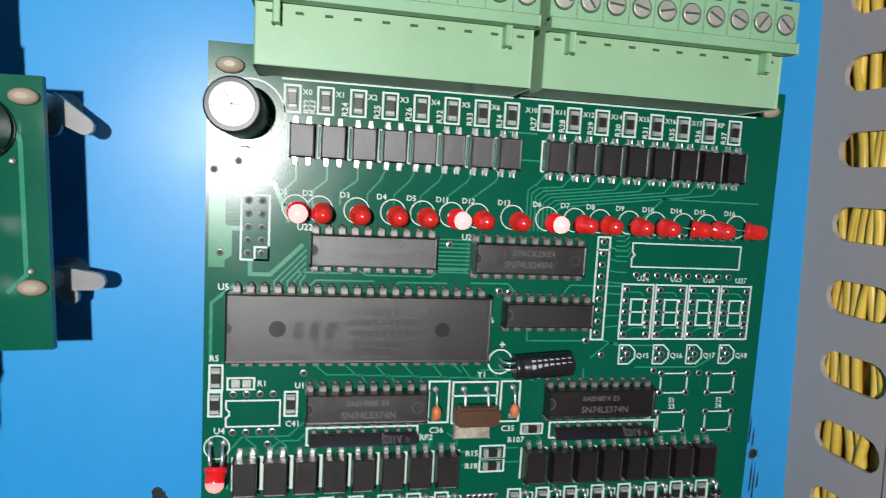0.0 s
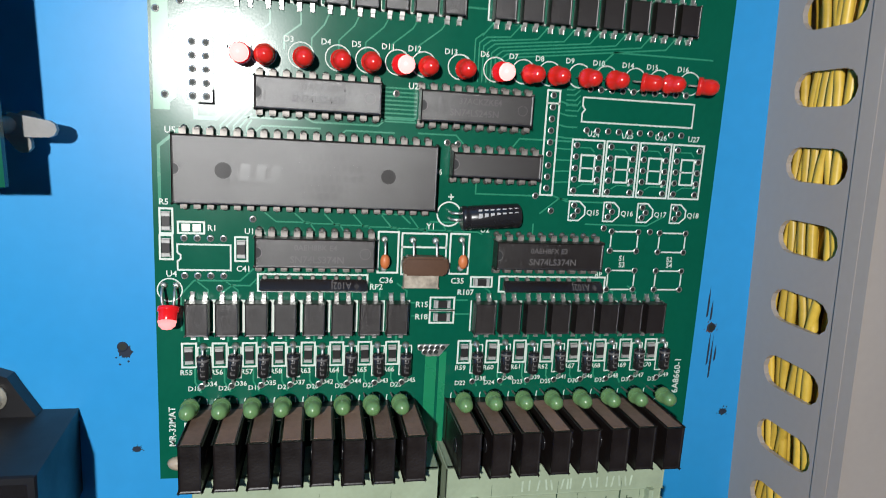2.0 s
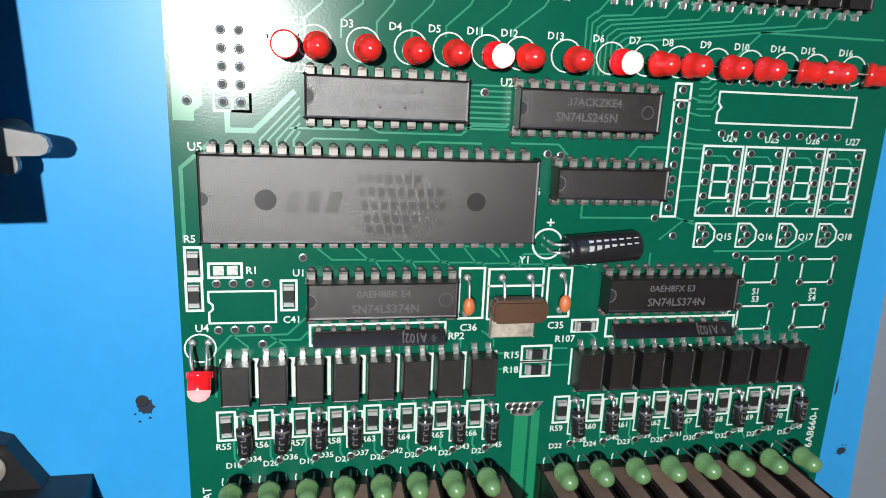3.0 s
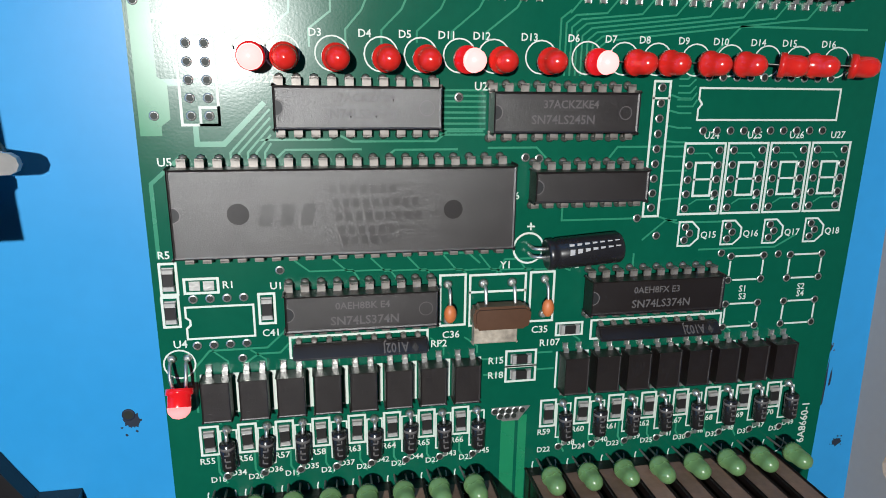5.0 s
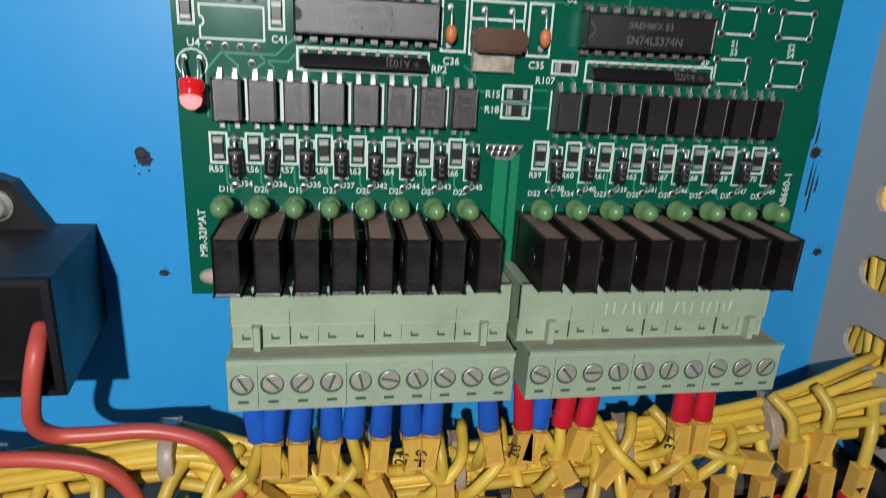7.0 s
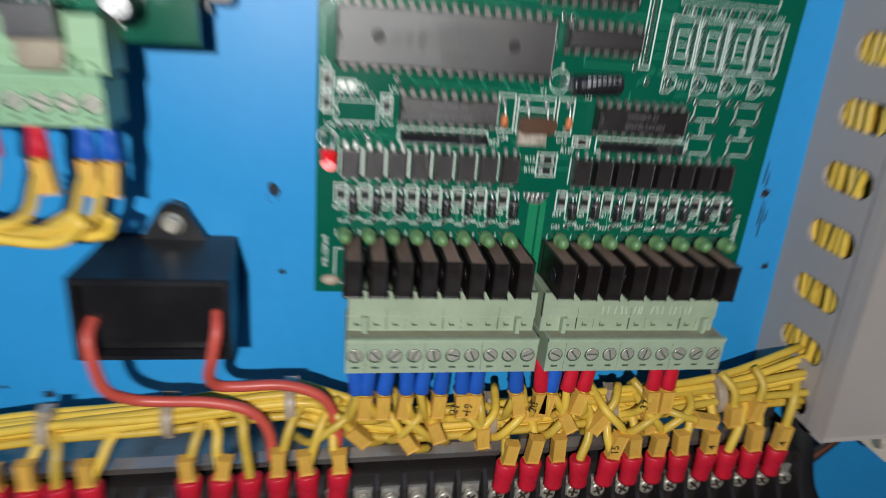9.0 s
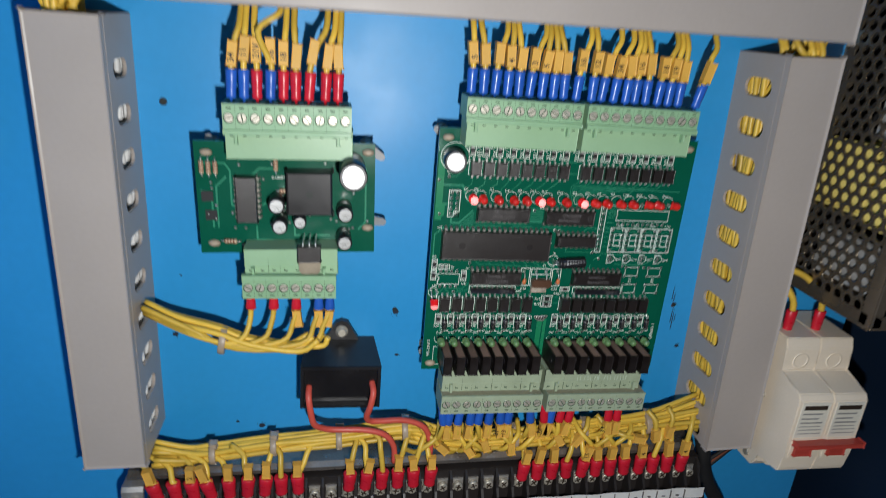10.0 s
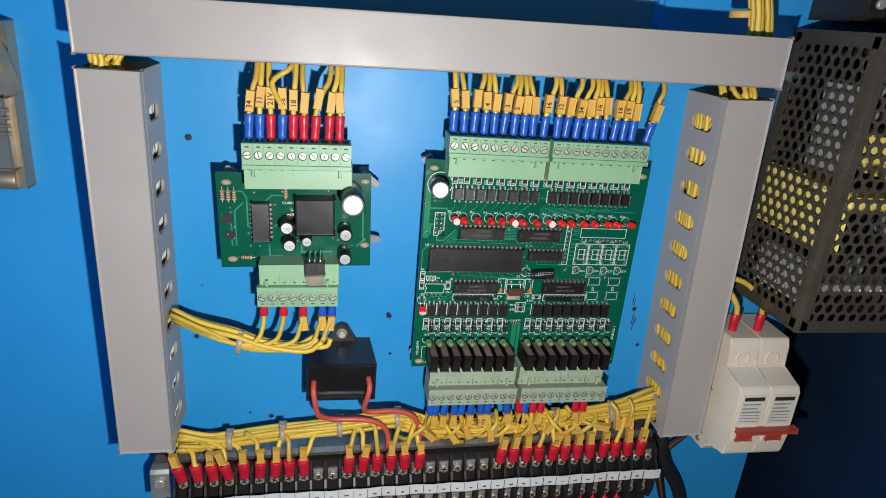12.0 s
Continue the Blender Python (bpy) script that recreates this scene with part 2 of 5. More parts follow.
def lettering(bm, text, x, z, size, h, turn=0.0, shear=0.0):
    """Flat letters with their lower left corner at (x, z)."""
    cu = bpy.data.curves.new("letters", "FONT")
    cu.body, cu.size, cu.shear, cu.resolution_u, cu.offset = text, size, shear, 2, size * 0.014
    ob = bpy.data.objects.new("letters", cu)
    me = ob.to_mesh()
    tmp = bmesh.new()
    tmp.from_mesh(me)
    ob.to_mesh_clear()
    c, s = math.cos(radians(turn)), math.sin(radians(turn))
    for v in tmp.verts:
        px, pz = v.co.x, v.co.y
        v.co = Vector((x + px * c - pz * s, -h, z + px * s + pz * c))
    fresh = bpy.data.meshes.new("letters")
    tmp.to_mesh(fresh)
    bm.from_mesh(fresh)
    tmp.free()
    bpy.data.meshes.remove(fresh)
    bpy.data.objects.remove(ob)
    bpy.data.curves.remove(cu)


def shaped(bm, mat, name):
    bmesh.ops.recalc_face_normals(bm, faces=bm.faces)
    for v in bm.verts:
        v.co *= MM
    me = bpy.data.meshes.new(name)
    bm.to_mesh(me)
    bm.free()
    me.materials.append(mat)
    return me


def part(name, bm, mat, parent, label=""):
    ob = new(name, shaped(bm, mat, name) if isinstance(bm, bmesh.types.BMesh) else bm)
    ob.parent = parent
    return tagged(ob, label)


def part_pieces(name, bm, mat, parent):
    """Every separate piece of a bmesh becomes a part of its own."""
    bm.verts.index_update()
    left = set(bm.verts)
    while left:
        todo = [left.pop()]
        piece = list(todo)
        while todo:
            for e in todo.pop().link_edges:
                for v in e.verts:
                    if v in left:
                        left.remove(v)
                        todo.append(v)
                        piece.append(v)
        fresh = bmesh.new()
        twin = {v: fresh.verts.new(v.co) for v in sorted(piece, key=lambda v: v.index)}
        for f in sorted({f for v in piece for f in v.link_faces}, key=lambda f: min(v.index for v in f.verts)):
            fresh.faces.new([twin[v] for v in f.verts])
        part(name, fresh, mat, parent)
    bm.free()


def placed(name, mesh, parent, x=0.0, z=0.0, h=0.0, turn=0.0):
    """One more object on a shared mesh."""
    ob = new(name, mesh)
    ob.parent = parent
    ob.location = (x * MM, -h * MM, z * MM)
    ob.rotation_euler = (0, -radians(turn), 0)
    return ob


def thing(name, x, z, h, label, category, group="", kind="", turn=0.0):
    ob = new(name)
    ob.empty_display_size = 0.005
    ob.location = (x * MM, -h * MM, z * MM)
    ob.rotation_euler = (0, -radians(turn), 0)
    return tagged(ob, label, category, group, kind)


def B():
    return bmesh.new()


# ---- the setting ----
BOARD_H = 21.1      # front of both circuit boards, off the panel
DUCT_H = 38.0       # depth of the wiring ducts


def setting_piece(name, bm, mat, label, category):
    return tagged(new(name, shaped(bm, mat, name)), label, category, kind="structure")


# back panel with the viewing window cut out above the ducts
bm = B()
box(bm, -330, 258, -260, 168, -3, 0)
box(bm, -330, -131, 168, 420, -3, 0)
box(bm, 129, 258, 168, 420, -3, 0)
box(bm, -131, 129, 300, 420, -3, 0)
setting_piece("wall_panel", bm, BLUE, "glossy blue painted steel mounting panel", "panel")
bm = B()
box(bm, -135, 133, 160, 305, -12, -9)
setting_piece("wall_recess", bm, GREYBLUE, "dull grey-blue plate behind the window opening", "plate")
bm = B()
for x0, x1 in ((-131, -129), (127, 129)):
    box(bm, x0, x1, 168, 300, -9, -3)
setting_piece("trim_recess", bm, BLUE, "blue painted return of the window opening", "trim")
bm = B()
tube(bm, [(-128, 3, 170), (-128, 3, 220), (-128, 3, 298)], 2.2)
setting_piece("trim_gasket", bm, RUBBER_AND_RECESS, "black rubber edge seal beside the window", "seal")
# right wall and back: their shadow is painted in as dark blue
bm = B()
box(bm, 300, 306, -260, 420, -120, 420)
setting_piece("wall_right", bm, SHADED_BLUE, "cabinet side wall, its shadow put into dark blue paint", "wall")
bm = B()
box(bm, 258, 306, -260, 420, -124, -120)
setting_piece("wall_back", bm, SHADED_BLUE, "cabinet back beyond the panel, shadow put into its dark blue", "wall")
bm = B()
box(bm, -336, -330, -260, 420, -3, 420)
setting_piece("wall_left", bm, BLUE, "blue painted cabinet side wall", "wall")
bm = B()
box(bm, -336, 306, 420, 426, -124, 420)
setting_piece("ceiling", bm, BLUE, "blue painted cabinet top", "ceiling")
# floor: shadow painted in with the same dark blue
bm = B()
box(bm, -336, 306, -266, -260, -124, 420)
setting_piece("floor", bm, SHADED_BLUE, "cabinet bottom, shadow put into its dark blue", "floor")


# ---- wiring ducts ----
def slot_outline(cx, cz, w, t, n=6):
    """A long hole, rounded at both ends, w across and t high."""
    r = t / 2
    return [(cx + (w / 2 - r) * s + r * math.cos(a), cz + r * math.sin(a))
            for s, a0 in ((1, -90), (-1, 90)) for a in [radians(a0 + 180 * k / n) for k in range(n + 1)]]


def pierced(bm, length, width, slots, sink):
    """A flat wall, length by width, with long holes through it: local u along, v across; returns faces placed by sink(u, v, depth)."""
    wall = 1.4
    for d in (0.0, wall):
        edges = []
        loops = [[(0, 0), (length, 0), (length, width), (0, width)], *slots]
        for loop in loops:
            vs = [bm.verts.new(sink(u, v, d)) for u, v in loop]
            edges += [bm.edges.new((a, b)) for a, b in zip(vs, vs[1:] + vs[:1])]
        bmesh.ops.triangle_fill(bm, use_beauty=True, edges=edges)
    for loop in slots:
        a = [bm.verts.new(sink(u, v, 0.0)) for u, v in loop]
        b = [bm.verts.new(sink(u, v, wall)) for u, v in loop]
        for k in range(len(loop)):
            q = (k + 1) % len(loop)
            bm.faces.new((a[k], a[q], b[q], b[k]))


def duct(x, z, length, turn, slot_pitch, slot_first, slot_w, slot_t, label, width=25.0, blind=False):
    """A duct that runs up from its foot, slotted on both sides, with a plain lid."""
    d = thing("wiring_duct", x, z, 0, label, "cable duct", "grey slotted wiring ducts", turn=turn)
    bm = B()
    slots, v = [], slot_first
    while v < length - 6:
        slots.append([(q, p) for p, q in slot_outline(DUCT_H * 0.5, v, slot_w, slot_t)])
        v += slot_pitch
    pierced(bm, length, DUCT_H - 3, [] if blind else slots, lambda u, v, e: Vector((0 + e, -v, u)))
    pierced(bm, length, DUCT_H - 3, slots, lambda u, v, e: Vector((width - e, -v, u)))
    box(bm, 1.4, width - 1.4, 0, length, 0.2, 1.4)
    bmesh.ops.remove_doubles(bm, verts=bm.verts, dist=0.01)
    part("trough", bm, DUCT, d)
    bm = B()
    box(bm, -0.5, width + 0.5, 0.3, length - 0.3, DUCT_H - 3, DUCT_H, 0.9)
    box(bm, -0.6, 0.8, 0.3, length - 0.3, DUCT_H - 7, DUCT_H - 2.6)
    box(bm, width - 0.8, width + 0.6, 0.3, length - 0.3, DUCT_H - 7, DUCT_H - 2.6)
    part("lid", bm, DUCT, d, "smooth grey snap-on lid")
    return d


duct(-146.6, -47, 195.5, 0.5, 18.05, 12.7, 17, 7.5, "grey plastic wiring duct with oval slots, upright, wires inside", blind=True)
duct(160.5, -49, 203, 2.4, 18.25, 5.5, 20, 8.5, "grey plastic wiring duct with oval slots full of yellow wires")
duct(180, 161.3, 329, 91.15, 16.5, 12, 17, 7.5, "grey plastic wiring duct across the top with plain lid", width=23)


def bundle_in(x0, z0, x1, z1, side, n, seed, label, mat=YELLOW):
    """Wires packed in a duct, two layers deep against its slotted side."""
    rnd = random.Random(seed)
    b = thing("wire_bundle", x0, z0, 0, label, "wires")
    for k in range(n):
        bm = B()
        layer = k % 3
        base = 5.0 + 27.0 * (k / n)
        pts, drift = [], rnd.uniform(-1.5, 1.5)
        for q in range(12):
            f = q / 11
            drift += rnd.uniform(-3.6, 3.6)
            pts.append((side + (2.9 + 2.3 * layer) * (1 if side < 12 else -1) + rnd.uniform(-0.3, 0.3) + (x1 - x0) * f, min(33, max(4.5, base + drift)), (z1 - z0) * f))
        tube(bm, pts, 1.25, 7, 4)
        part("wire", bm, mat, b)


# pale strands added so the slots look bright, as if the floor were lit
bundle_in(-146.6, -46, -148.3, 146, 25.0, 14, 8, "added pale strands that stand for the lit duct floor behind the slots", LIT_DUCT_STRAND)
bundle_in(160.5, -48, 152.2, 153, 0.0, 25, 3, "yellow wires packed inside the slotted duct")
bundle_in(-147, 128, -147, 156, 0.0, 20, 5, "yellow wires at the top of the slotted duct")
for x0, x1, label in ((-145, -126, "yellow wires bridging the gap above the upright duct"), (154, 171, "yellow wires bridging the gap below the top duct")):
    gap = thing("wire_bundle", x0, 140, 0, label, "wires")
    rnd = random.Random(int(x1))
    for k in range(9):
        bm = B()
        a, b, q = rnd.uniform(0, x1 - x0), rnd.uniform(0, x1 - x0), rnd.uniform(24, 34)
        tube(bm, [(a, q - 8, -8), (a, q, 4), ((a + b) / 2, q + 1, 12), (b, q, 18), (b, q - 8, 26)], 1.3, 7, 4)
        part("wire", bm, YELLOW, gap)

# ---- main control board ----
board = thing("control_board", 0, 0, BOARD_H, "green printed circuit board with chips, red lamps and black relays", "circuit board")
BX0, BX1, BZ0, BZ1 = 5.5, 127.6, -7.2, 112.6
bm = B()
box(bm, BX0, BX1, BZ0, BZ1, -1.6, 0)
part("substrate", bm, SOLDERMASK, board)

# copper under the lacquer, drawn as thin raised lines
bm = B()
rnd = random.Random(11)
T0, T1 = 0.004, 0.022
for k in range(16):
    x = (22.9 + 5.9 * k) if k < 8 else (74.3 + 5.9 * (k - 8))
    z = 92.0
    if k < 8:
        strip(bm, [(x - 1, z), (x - 1 - 1.4 * (k > 2), z - 4 + 0.25 * k), (x - 3 - 0.6 * k, z - 6), (x - 3 - 0.6 * k, 83 + 0.3 * k)], 0.3, T0, T1)
    else:
        j = k - 8
        strip(bm, [(x - 1.5, z), (x - 1.5 - 2.2, z - 2.6), (70.5 + 0.9 * j, 89.6 - 0.62 * j), (69 + 0.9 * j, 88.4 - 0.62 * j), (69 + 0.9 * j, 80)], 0.3, T0, T1)
for k in range(5):
    x = 18.4 + 1.25 * k
    strip(bm, [(x, 67.3), (x, 68.1), (24.3, 74.4 - 1.25 * k)], 0.32, T0, T1)
for pts, w in (([(9.2, 87.1), (17.9, 87.1), (20.8, 80.2)], 0.9), ([(9.2, 78.2), (12.0, 78.2)], 0.9), ([(13.8, 72.0), (13.8, 69.4), (17.6, 69.4), (23.4, 75.2)], 0.8),
               ([(10.9, 67.2), (6.8, 63.6), (6.8, 52.4)], 0.6), ([(25.2, 67.4), (26.4, 68.5), (37.7, 68.5)], 0.32),
               ([(22.9, 70.0), (33.1, 70.0), (34.2, 70.8), (36.4, 69.7), (49.5, 69.7), (51.2, 71.2), (56.9, 71.2)], 0.32), ([(41.9, 67.5), (43.0, 68.4), (52.8, 68.4)], 0.32),
               ([(58.0, 68.6), (66.0, 68.6), (67.6, 67.0)], 0.32), ([(50.0, 51.4), (55.0, 51.4), (57.0, 49.6)], 0.32), ([(86.0, 52.6), (90.0, 55.9), (92.0, 55.9)], 0.32),
               ([(104, 70.6), (104, 69.9)], 0.3), ([(9.6, 36.4), (9.6, 31.0)], 0.5)):
    strip(bm, pts, w, T0, T1)
for k in range(5):
    strip(bm, [(90.0, 79.6 - 1.1 * k), (91.4 + 0.35 * k, 79.6 - 1.1 * k), (92.6 + 0.2 * k, 80.6 - 1.1 * k)], 0.28, T0, T1)
for k in range(4):
    x = 92.2 + 8.13 * k
    strip(bm, [(x + 1.9, 58.6), (x + 3.2, 59.4), (x + 7.6, 59.4)], 0.26, T0, T1)
    strip(bm, [(x + 1.9, 67.4), (x + 4.4, 67.4), (x + 5.2, 66.6)], 0.26, T0, T1)
for k in range(9):
    strip(bm, [(49, 77.5 - 0.85 * k), (57.2, 77.5 - 0.85 * k)], 0.32, T0, T1)
for k in range(8):
    strip(bm, [(88.8, 77 - 2.5 * k), (90.5, 76.5 - 2.4 * k), (92.2 + 0.3 * (k % 3), 76.5 - 2.4 * k)], 0.3, T0, T1)
for k in range(7):
    x = 27 + 6.0 * k
    strip(bm, [(x, 51), (x + 2.2, 49.2 - 0.2 * k), (x + 9, 49.2 - 0.2 * k), (x + 10, 47.6)], 0.28, T0, T1)
for k in range(15):
    x = 12.5 + 5.9 * k if k < 8 else 72.5 + 5.9 * (k - 8)
    strip(bm, [(x + 1, 36.5 - 0.2 * (k % 3)), (x + 3.2, 34.6), (x + 3.2, 33.4)], 0.28, T0, T1)
    strip(bm, [(x + 1.2, 25), (x + 1.2, 23.6)], 0.4, T0, T1)
    strip(bm, [(x + 0.4, 17.6), (x + 0.4, 14.5), (x + 1.5, 12.4)], 0.35, T0, T1)
for pts in ([(26, 40.4), (22, 36.6), (13, 36.6), (10.4, 33.6), (10.4, 26)], [(27, 38.8), (24, 35.6), (20.5, 35.6), (18, 33.8)],
            [(11.2, 91), (14.6, 91), (17.6, 94.4), (20.4, 94.4)], 
            [(84.6, 50), (84.6, 44), (86.6, 42), (98, 42)], [(71, 60), (71, 56.4), (84, 56.4)],
            [(78, 66), (80, 68.6), (92, 68.6)], [(64, 100), (70, 100)], [(64, 94.5), (72, 94.5)], [(123.5, 88), (100, 88), (93, 81)],
            [(60, 47.6), (61.4, 50), (82, 50)], [(88, 56.8), (92, 55.4), (101, 55.4)], [(97, 50.4), (112, 50.4), (116, 52.6)],
            [(68, 32.6), (70.6, 32.6)], [(68, 29.4), (71, 29.4)], [(58, 32), (61.6, 32)], [(58.4, 29), (61.6, 29)]):
    strip(bm, pts, 0.34, T0, T1)
part("copper_trace", bm, TRACE, board, "fine light green copper lines under the lacquer")
bm = B()
prism(bm, [(6.1, 70.6), (9.1, 70.6), (9.1, 72), (10.4, 73), (10.4, 78), (9.1, 79), (9.1, 101), (6.1, 101)], 0.004, 0.025)
part("copper_pour", bm, POUR, board, "broad paler green copper strip")
for x0, x1 in ((61.8, 64.4), (65.0, 66.6)):
    bm = B()
    box(bm, x0, x1, -4, 20.6, 0.004, 0.025)
    part("copper_pour", bm, POUR, board, "broad paler green copper strip")
bm = B()
prism(bm, [(59.8, 22.4), (67.2, 22.4), (65.0, 19.6), (62.0, 19.6)], 0.004, 0.03)
part("copper_pour", bm, SOLDER, board, "small tinned copper wedge")

# printed legend
bm = B()
S0, S1, W = 0.03, 0.05, 0.33


def word(text, x, z, size=1.75, turn=0.0):
    letters = B()
    lettering(letters, text, x, z, size, S1, turn)
    part("printed_word", letters, SILK, board)


def smd_frame(x, z, w=2.9, t=5.0):
    frame_line(bm, x, x + w, z - t, z, W, S0, S1)


top_res = [19.4 + 6.22 * k for k in range(8)] + [70.2 + 6.3 * k for k in range(8)]
low_res = [10.4 + 6.07 * k for k in range(8)] + [69.2 + 6.56 * k for k in range(8)]
names_top = "R22 R23 R24 R25 R26 R32 R33 R34 R27 R28 R29 R30 R31 R35 R36 R37".split()
names_x = "_U X0 X1 X2 X3 X4 X5 X6 X10 X11 X12 X14 X15 X16 X17 RP".split()
for x, n, m in zip(top_res, names_top, names_x):
    smd_frame(x, 105.8)
    word(n, x - 0.5 if x > 22 else x + 4.7, 100.6, 1.7, 90)
    if x > 22:
        word(m, x - 2.9, 104.2, 1.5)
names_low = "R55 R56 R57 R58 R63 R64 R65 R66 R59 R60 R61 R62 R67 R68 R69 R70".split()
for x, n in zip(low_res, names_low):
    smd_frame(x, 23.1, 2.8, 5.2)
    word(n, x - 0.5, 16.2, 1.6)
    frame_line(bm, x + 3.1, x + 5.7, 15.4, 22.2, 0.22, S0, S1)
diode_names = "D34 D36 D35 D37 D42 D44 D43 D45 D38 D40 D39 D41 D46 D48 D47 D49".split()
lamp_names = "D18 D20 D19 D21 D26 D28 D27 D25 D22 D24 D23 D25 D30 D32 D31 D33".split()
lamp_low = [13.0 + 6.1 * k for k in range(8)] + [70.4 + 6.83 * k for k in range(8)]
for x, n, lx, ln in zip(low_res, diode_names, lamp_low, lamp_names):
    word(n, x + 4.3, 13.6, 1.5)
    word(ln, lx - 1.6, 12.6, 1.5)
    circle_line(bm, lx, 9.9, 2.3, 0.22, S0, S1, -200, 20)
    frame_line(bm, lx - 2.3, lx + 2.6, -4.5, 5.4, 0.25, S0, S1)
top_lamps = [22.0, 26.6, 33.8, 41.0, 47.0, 53.0, 58.4, 66.0, 73.6, 79.8, 85.6, 92.4, 98.6, 105.4, 111.2, 118.6]
top_names = "D1 D2 D3 D4 D5 D11 D12 D13 D6 D7 D8 D9 D10 D14 D15 D16".split()
for x, n in zip(top_lamps, top_names):
    circle_line(bm, x, 82.6, 2.5, 0.22, S0, S1)
    word(n, x - 3.4, 85.0, 1.6)
circle_line(bm, 8.3, 34.6, 2.4, 0.25, S0, S1)
opto_top = [20.6 + 5.88 * k for k in range(8)] + [72.2 + 5.9 * k for k in range(8)]
opto_low = [11.7 + 5.83 * k for k in range(8)] + [72.0 + 5.84 * k for k in range(8)]
for x in opto_top:
    strip(bm, [(x - 0.2, 92.4), (x - 0.75, 92.4), (x - 0.75, 98.6), (x - 0.2, 98.6)], W, S0, S1)
    strip(bm, [(x + 4.9, 92.4), (x + 5.0, 98.6)], W, S0, S1)
for x in opto_low:
    strip(bm, [(x + 4.7, 25.6), (x + 5.1, 25.6), (x + 5.1, 32.4), (x + 4.7, 32.4)], W, S0, S1)
    strip(bm, [(x - 0.4, 25.6), (x - 0.4, 32.4)], W, S0, S1)
frame_line(bm, 12.0, 17.2, 72.2, 84.7, W, S0, S1)
frame_line(bm, 14.6, 17.2, 72.2, 74.7, W, S0, S1)
frame_line(bm, 85.6, 88.4, 56.7, 79.2, W, S0, S1)
strip(bm, [(85.6, 76.5), (88.4, 76.5)], W, S0, S1)
strip(bm, [(93.8, 73.0), (93.8, 74.8), (94.4, 75.6), (93.8, 76.4), (93.8, 78.2), (120.4, 78.2), (120.4, 73.0), (93.8, 73.0)], W, S0, S1)
for k in range(4):
    x = 92.2 + 8.13 * k
    frame_line(bm, x, x + 7.5, 56.9, 69.1, W, S0, S1)
    word("U" + str(24 + k), x + 3.2, 69.9, 1.7)
    frame_line(bm, x + 2.3, x + 5.5, 60.1, 65.8, W, S0, S1)
    strip(bm, [(x + 2.3, 62.95), (x + 5.5, 62.95)], W, S0, S1)
    circle_line(bm, x + 6.1, 59.6, 0.15, 0.3, S0, S1, n=6)
    q = 92.7 + 8.3 * k
    strip(bm, [(q, 51.2), (q, 55.5), (q + 2.4, 55.5), (q + 3.8, 54.2), (q + 3.8, 52.5), (q + 2.4, 51.2), (q, 51.2)], W, S0, S1)
    word("Q" + str(15 + k), q + 4.2, 52.5, 1.7)
for k, (x, z) in enumerate(((103.3, 44.4), (115.3, 44.3), (103.4, 35.3), (115.4, 35.3))):
    strip(bm, [(x + 1.2, z), (x + 5.8, z)], W, S0, S1)
    strip(bm, [(x + 1.2, z + 4.5), (x + 5.8, z + 4.5)], W, S0, S1)
    strip(bm, [(x + 0.2, z + 1), (x + 0.2, z + 3.5)], W, S0, S1)
    strip(bm, [(x + 6.8, z + 1), (x + 6.8, z + 3.5)], W, S0, S1)
    word("S" + str(k + 1), x + 2.6, z - 2.3 if k < 2 else z + 5.3, 1.7)
strip(bm, [(9.9, 38.8), (20.2, 38.8), (20.2, 44.1), (9.9, 44.1), (9.9, 42.4), (10.5, 41.9), (10.5, 41.1), (9.9, 40.6), (9.9, 38.8)], W, S0, S1)
frame_line(bm, 6.7, 9.1, 46.3, 51.3, W, S0, S1)
frame_line(bm, 6.6, 9.0, 41.0, 45.9, W, S0, S1)
frame_line(bm, 10.1, 15.1, 46.4, 48.7, W, S0, S1)
frame_line(bm, 21.1, 23.5, 40.8, 45.8, W, S0, S1)
frame_line(bm, 50.4, 54.7, 38.7, 47.6, W, S0, S1)
frame_line(bm, 66.1, 70.3, 38.6, 47.5, W, S0, S1)
frame_line(bm, 55.5, 65.2, 44.4, 47.4, W, S0, S1)
strip(bm, [(55.5, 44.4), (55.5, 38.4), (57, 38.4)], W, S0, S1)
strip(bm, [(65.2, 44.4), (65.2, 38.4), (64, 38.4)], W, S0, S1)
frame_line(bm, 25.6, 48.3, 34.5, 38.1, W, S0, S1)
frame_line(bm, 77.7, 103.0, 34.6, 38.1, W, S0, S1)
frame_line(bm, 71.2, 76.0, 35.7, 37.9, W, S0, S1)
frame_line(bm, 62.3, 67.7, 30.3, 33.2, W, S0, S1)
frame_line(bm, 62.3, 67.7, 27.4, 30.2, W, S0, S1)
circle_line(bm, 65.4, 51.8, 2.6, W, S0, S1)
circle_line(bm, 13.2, 100, 6.4, W, S0, S1, n=32)
strip(bm, [(19, 106.9), (64.4, 106.9)], W, S0, S1)
strip(bm, [(65.9, 107.0), (120.5, 107.0)], W, S0, S1)
strip(bm, [(15.9, 98), (18.3, 98)], 0.35, S0, S1)
strip(bm, [(17.1, 96.8), (17.1, 99.2)], 0.35, S0, S1)
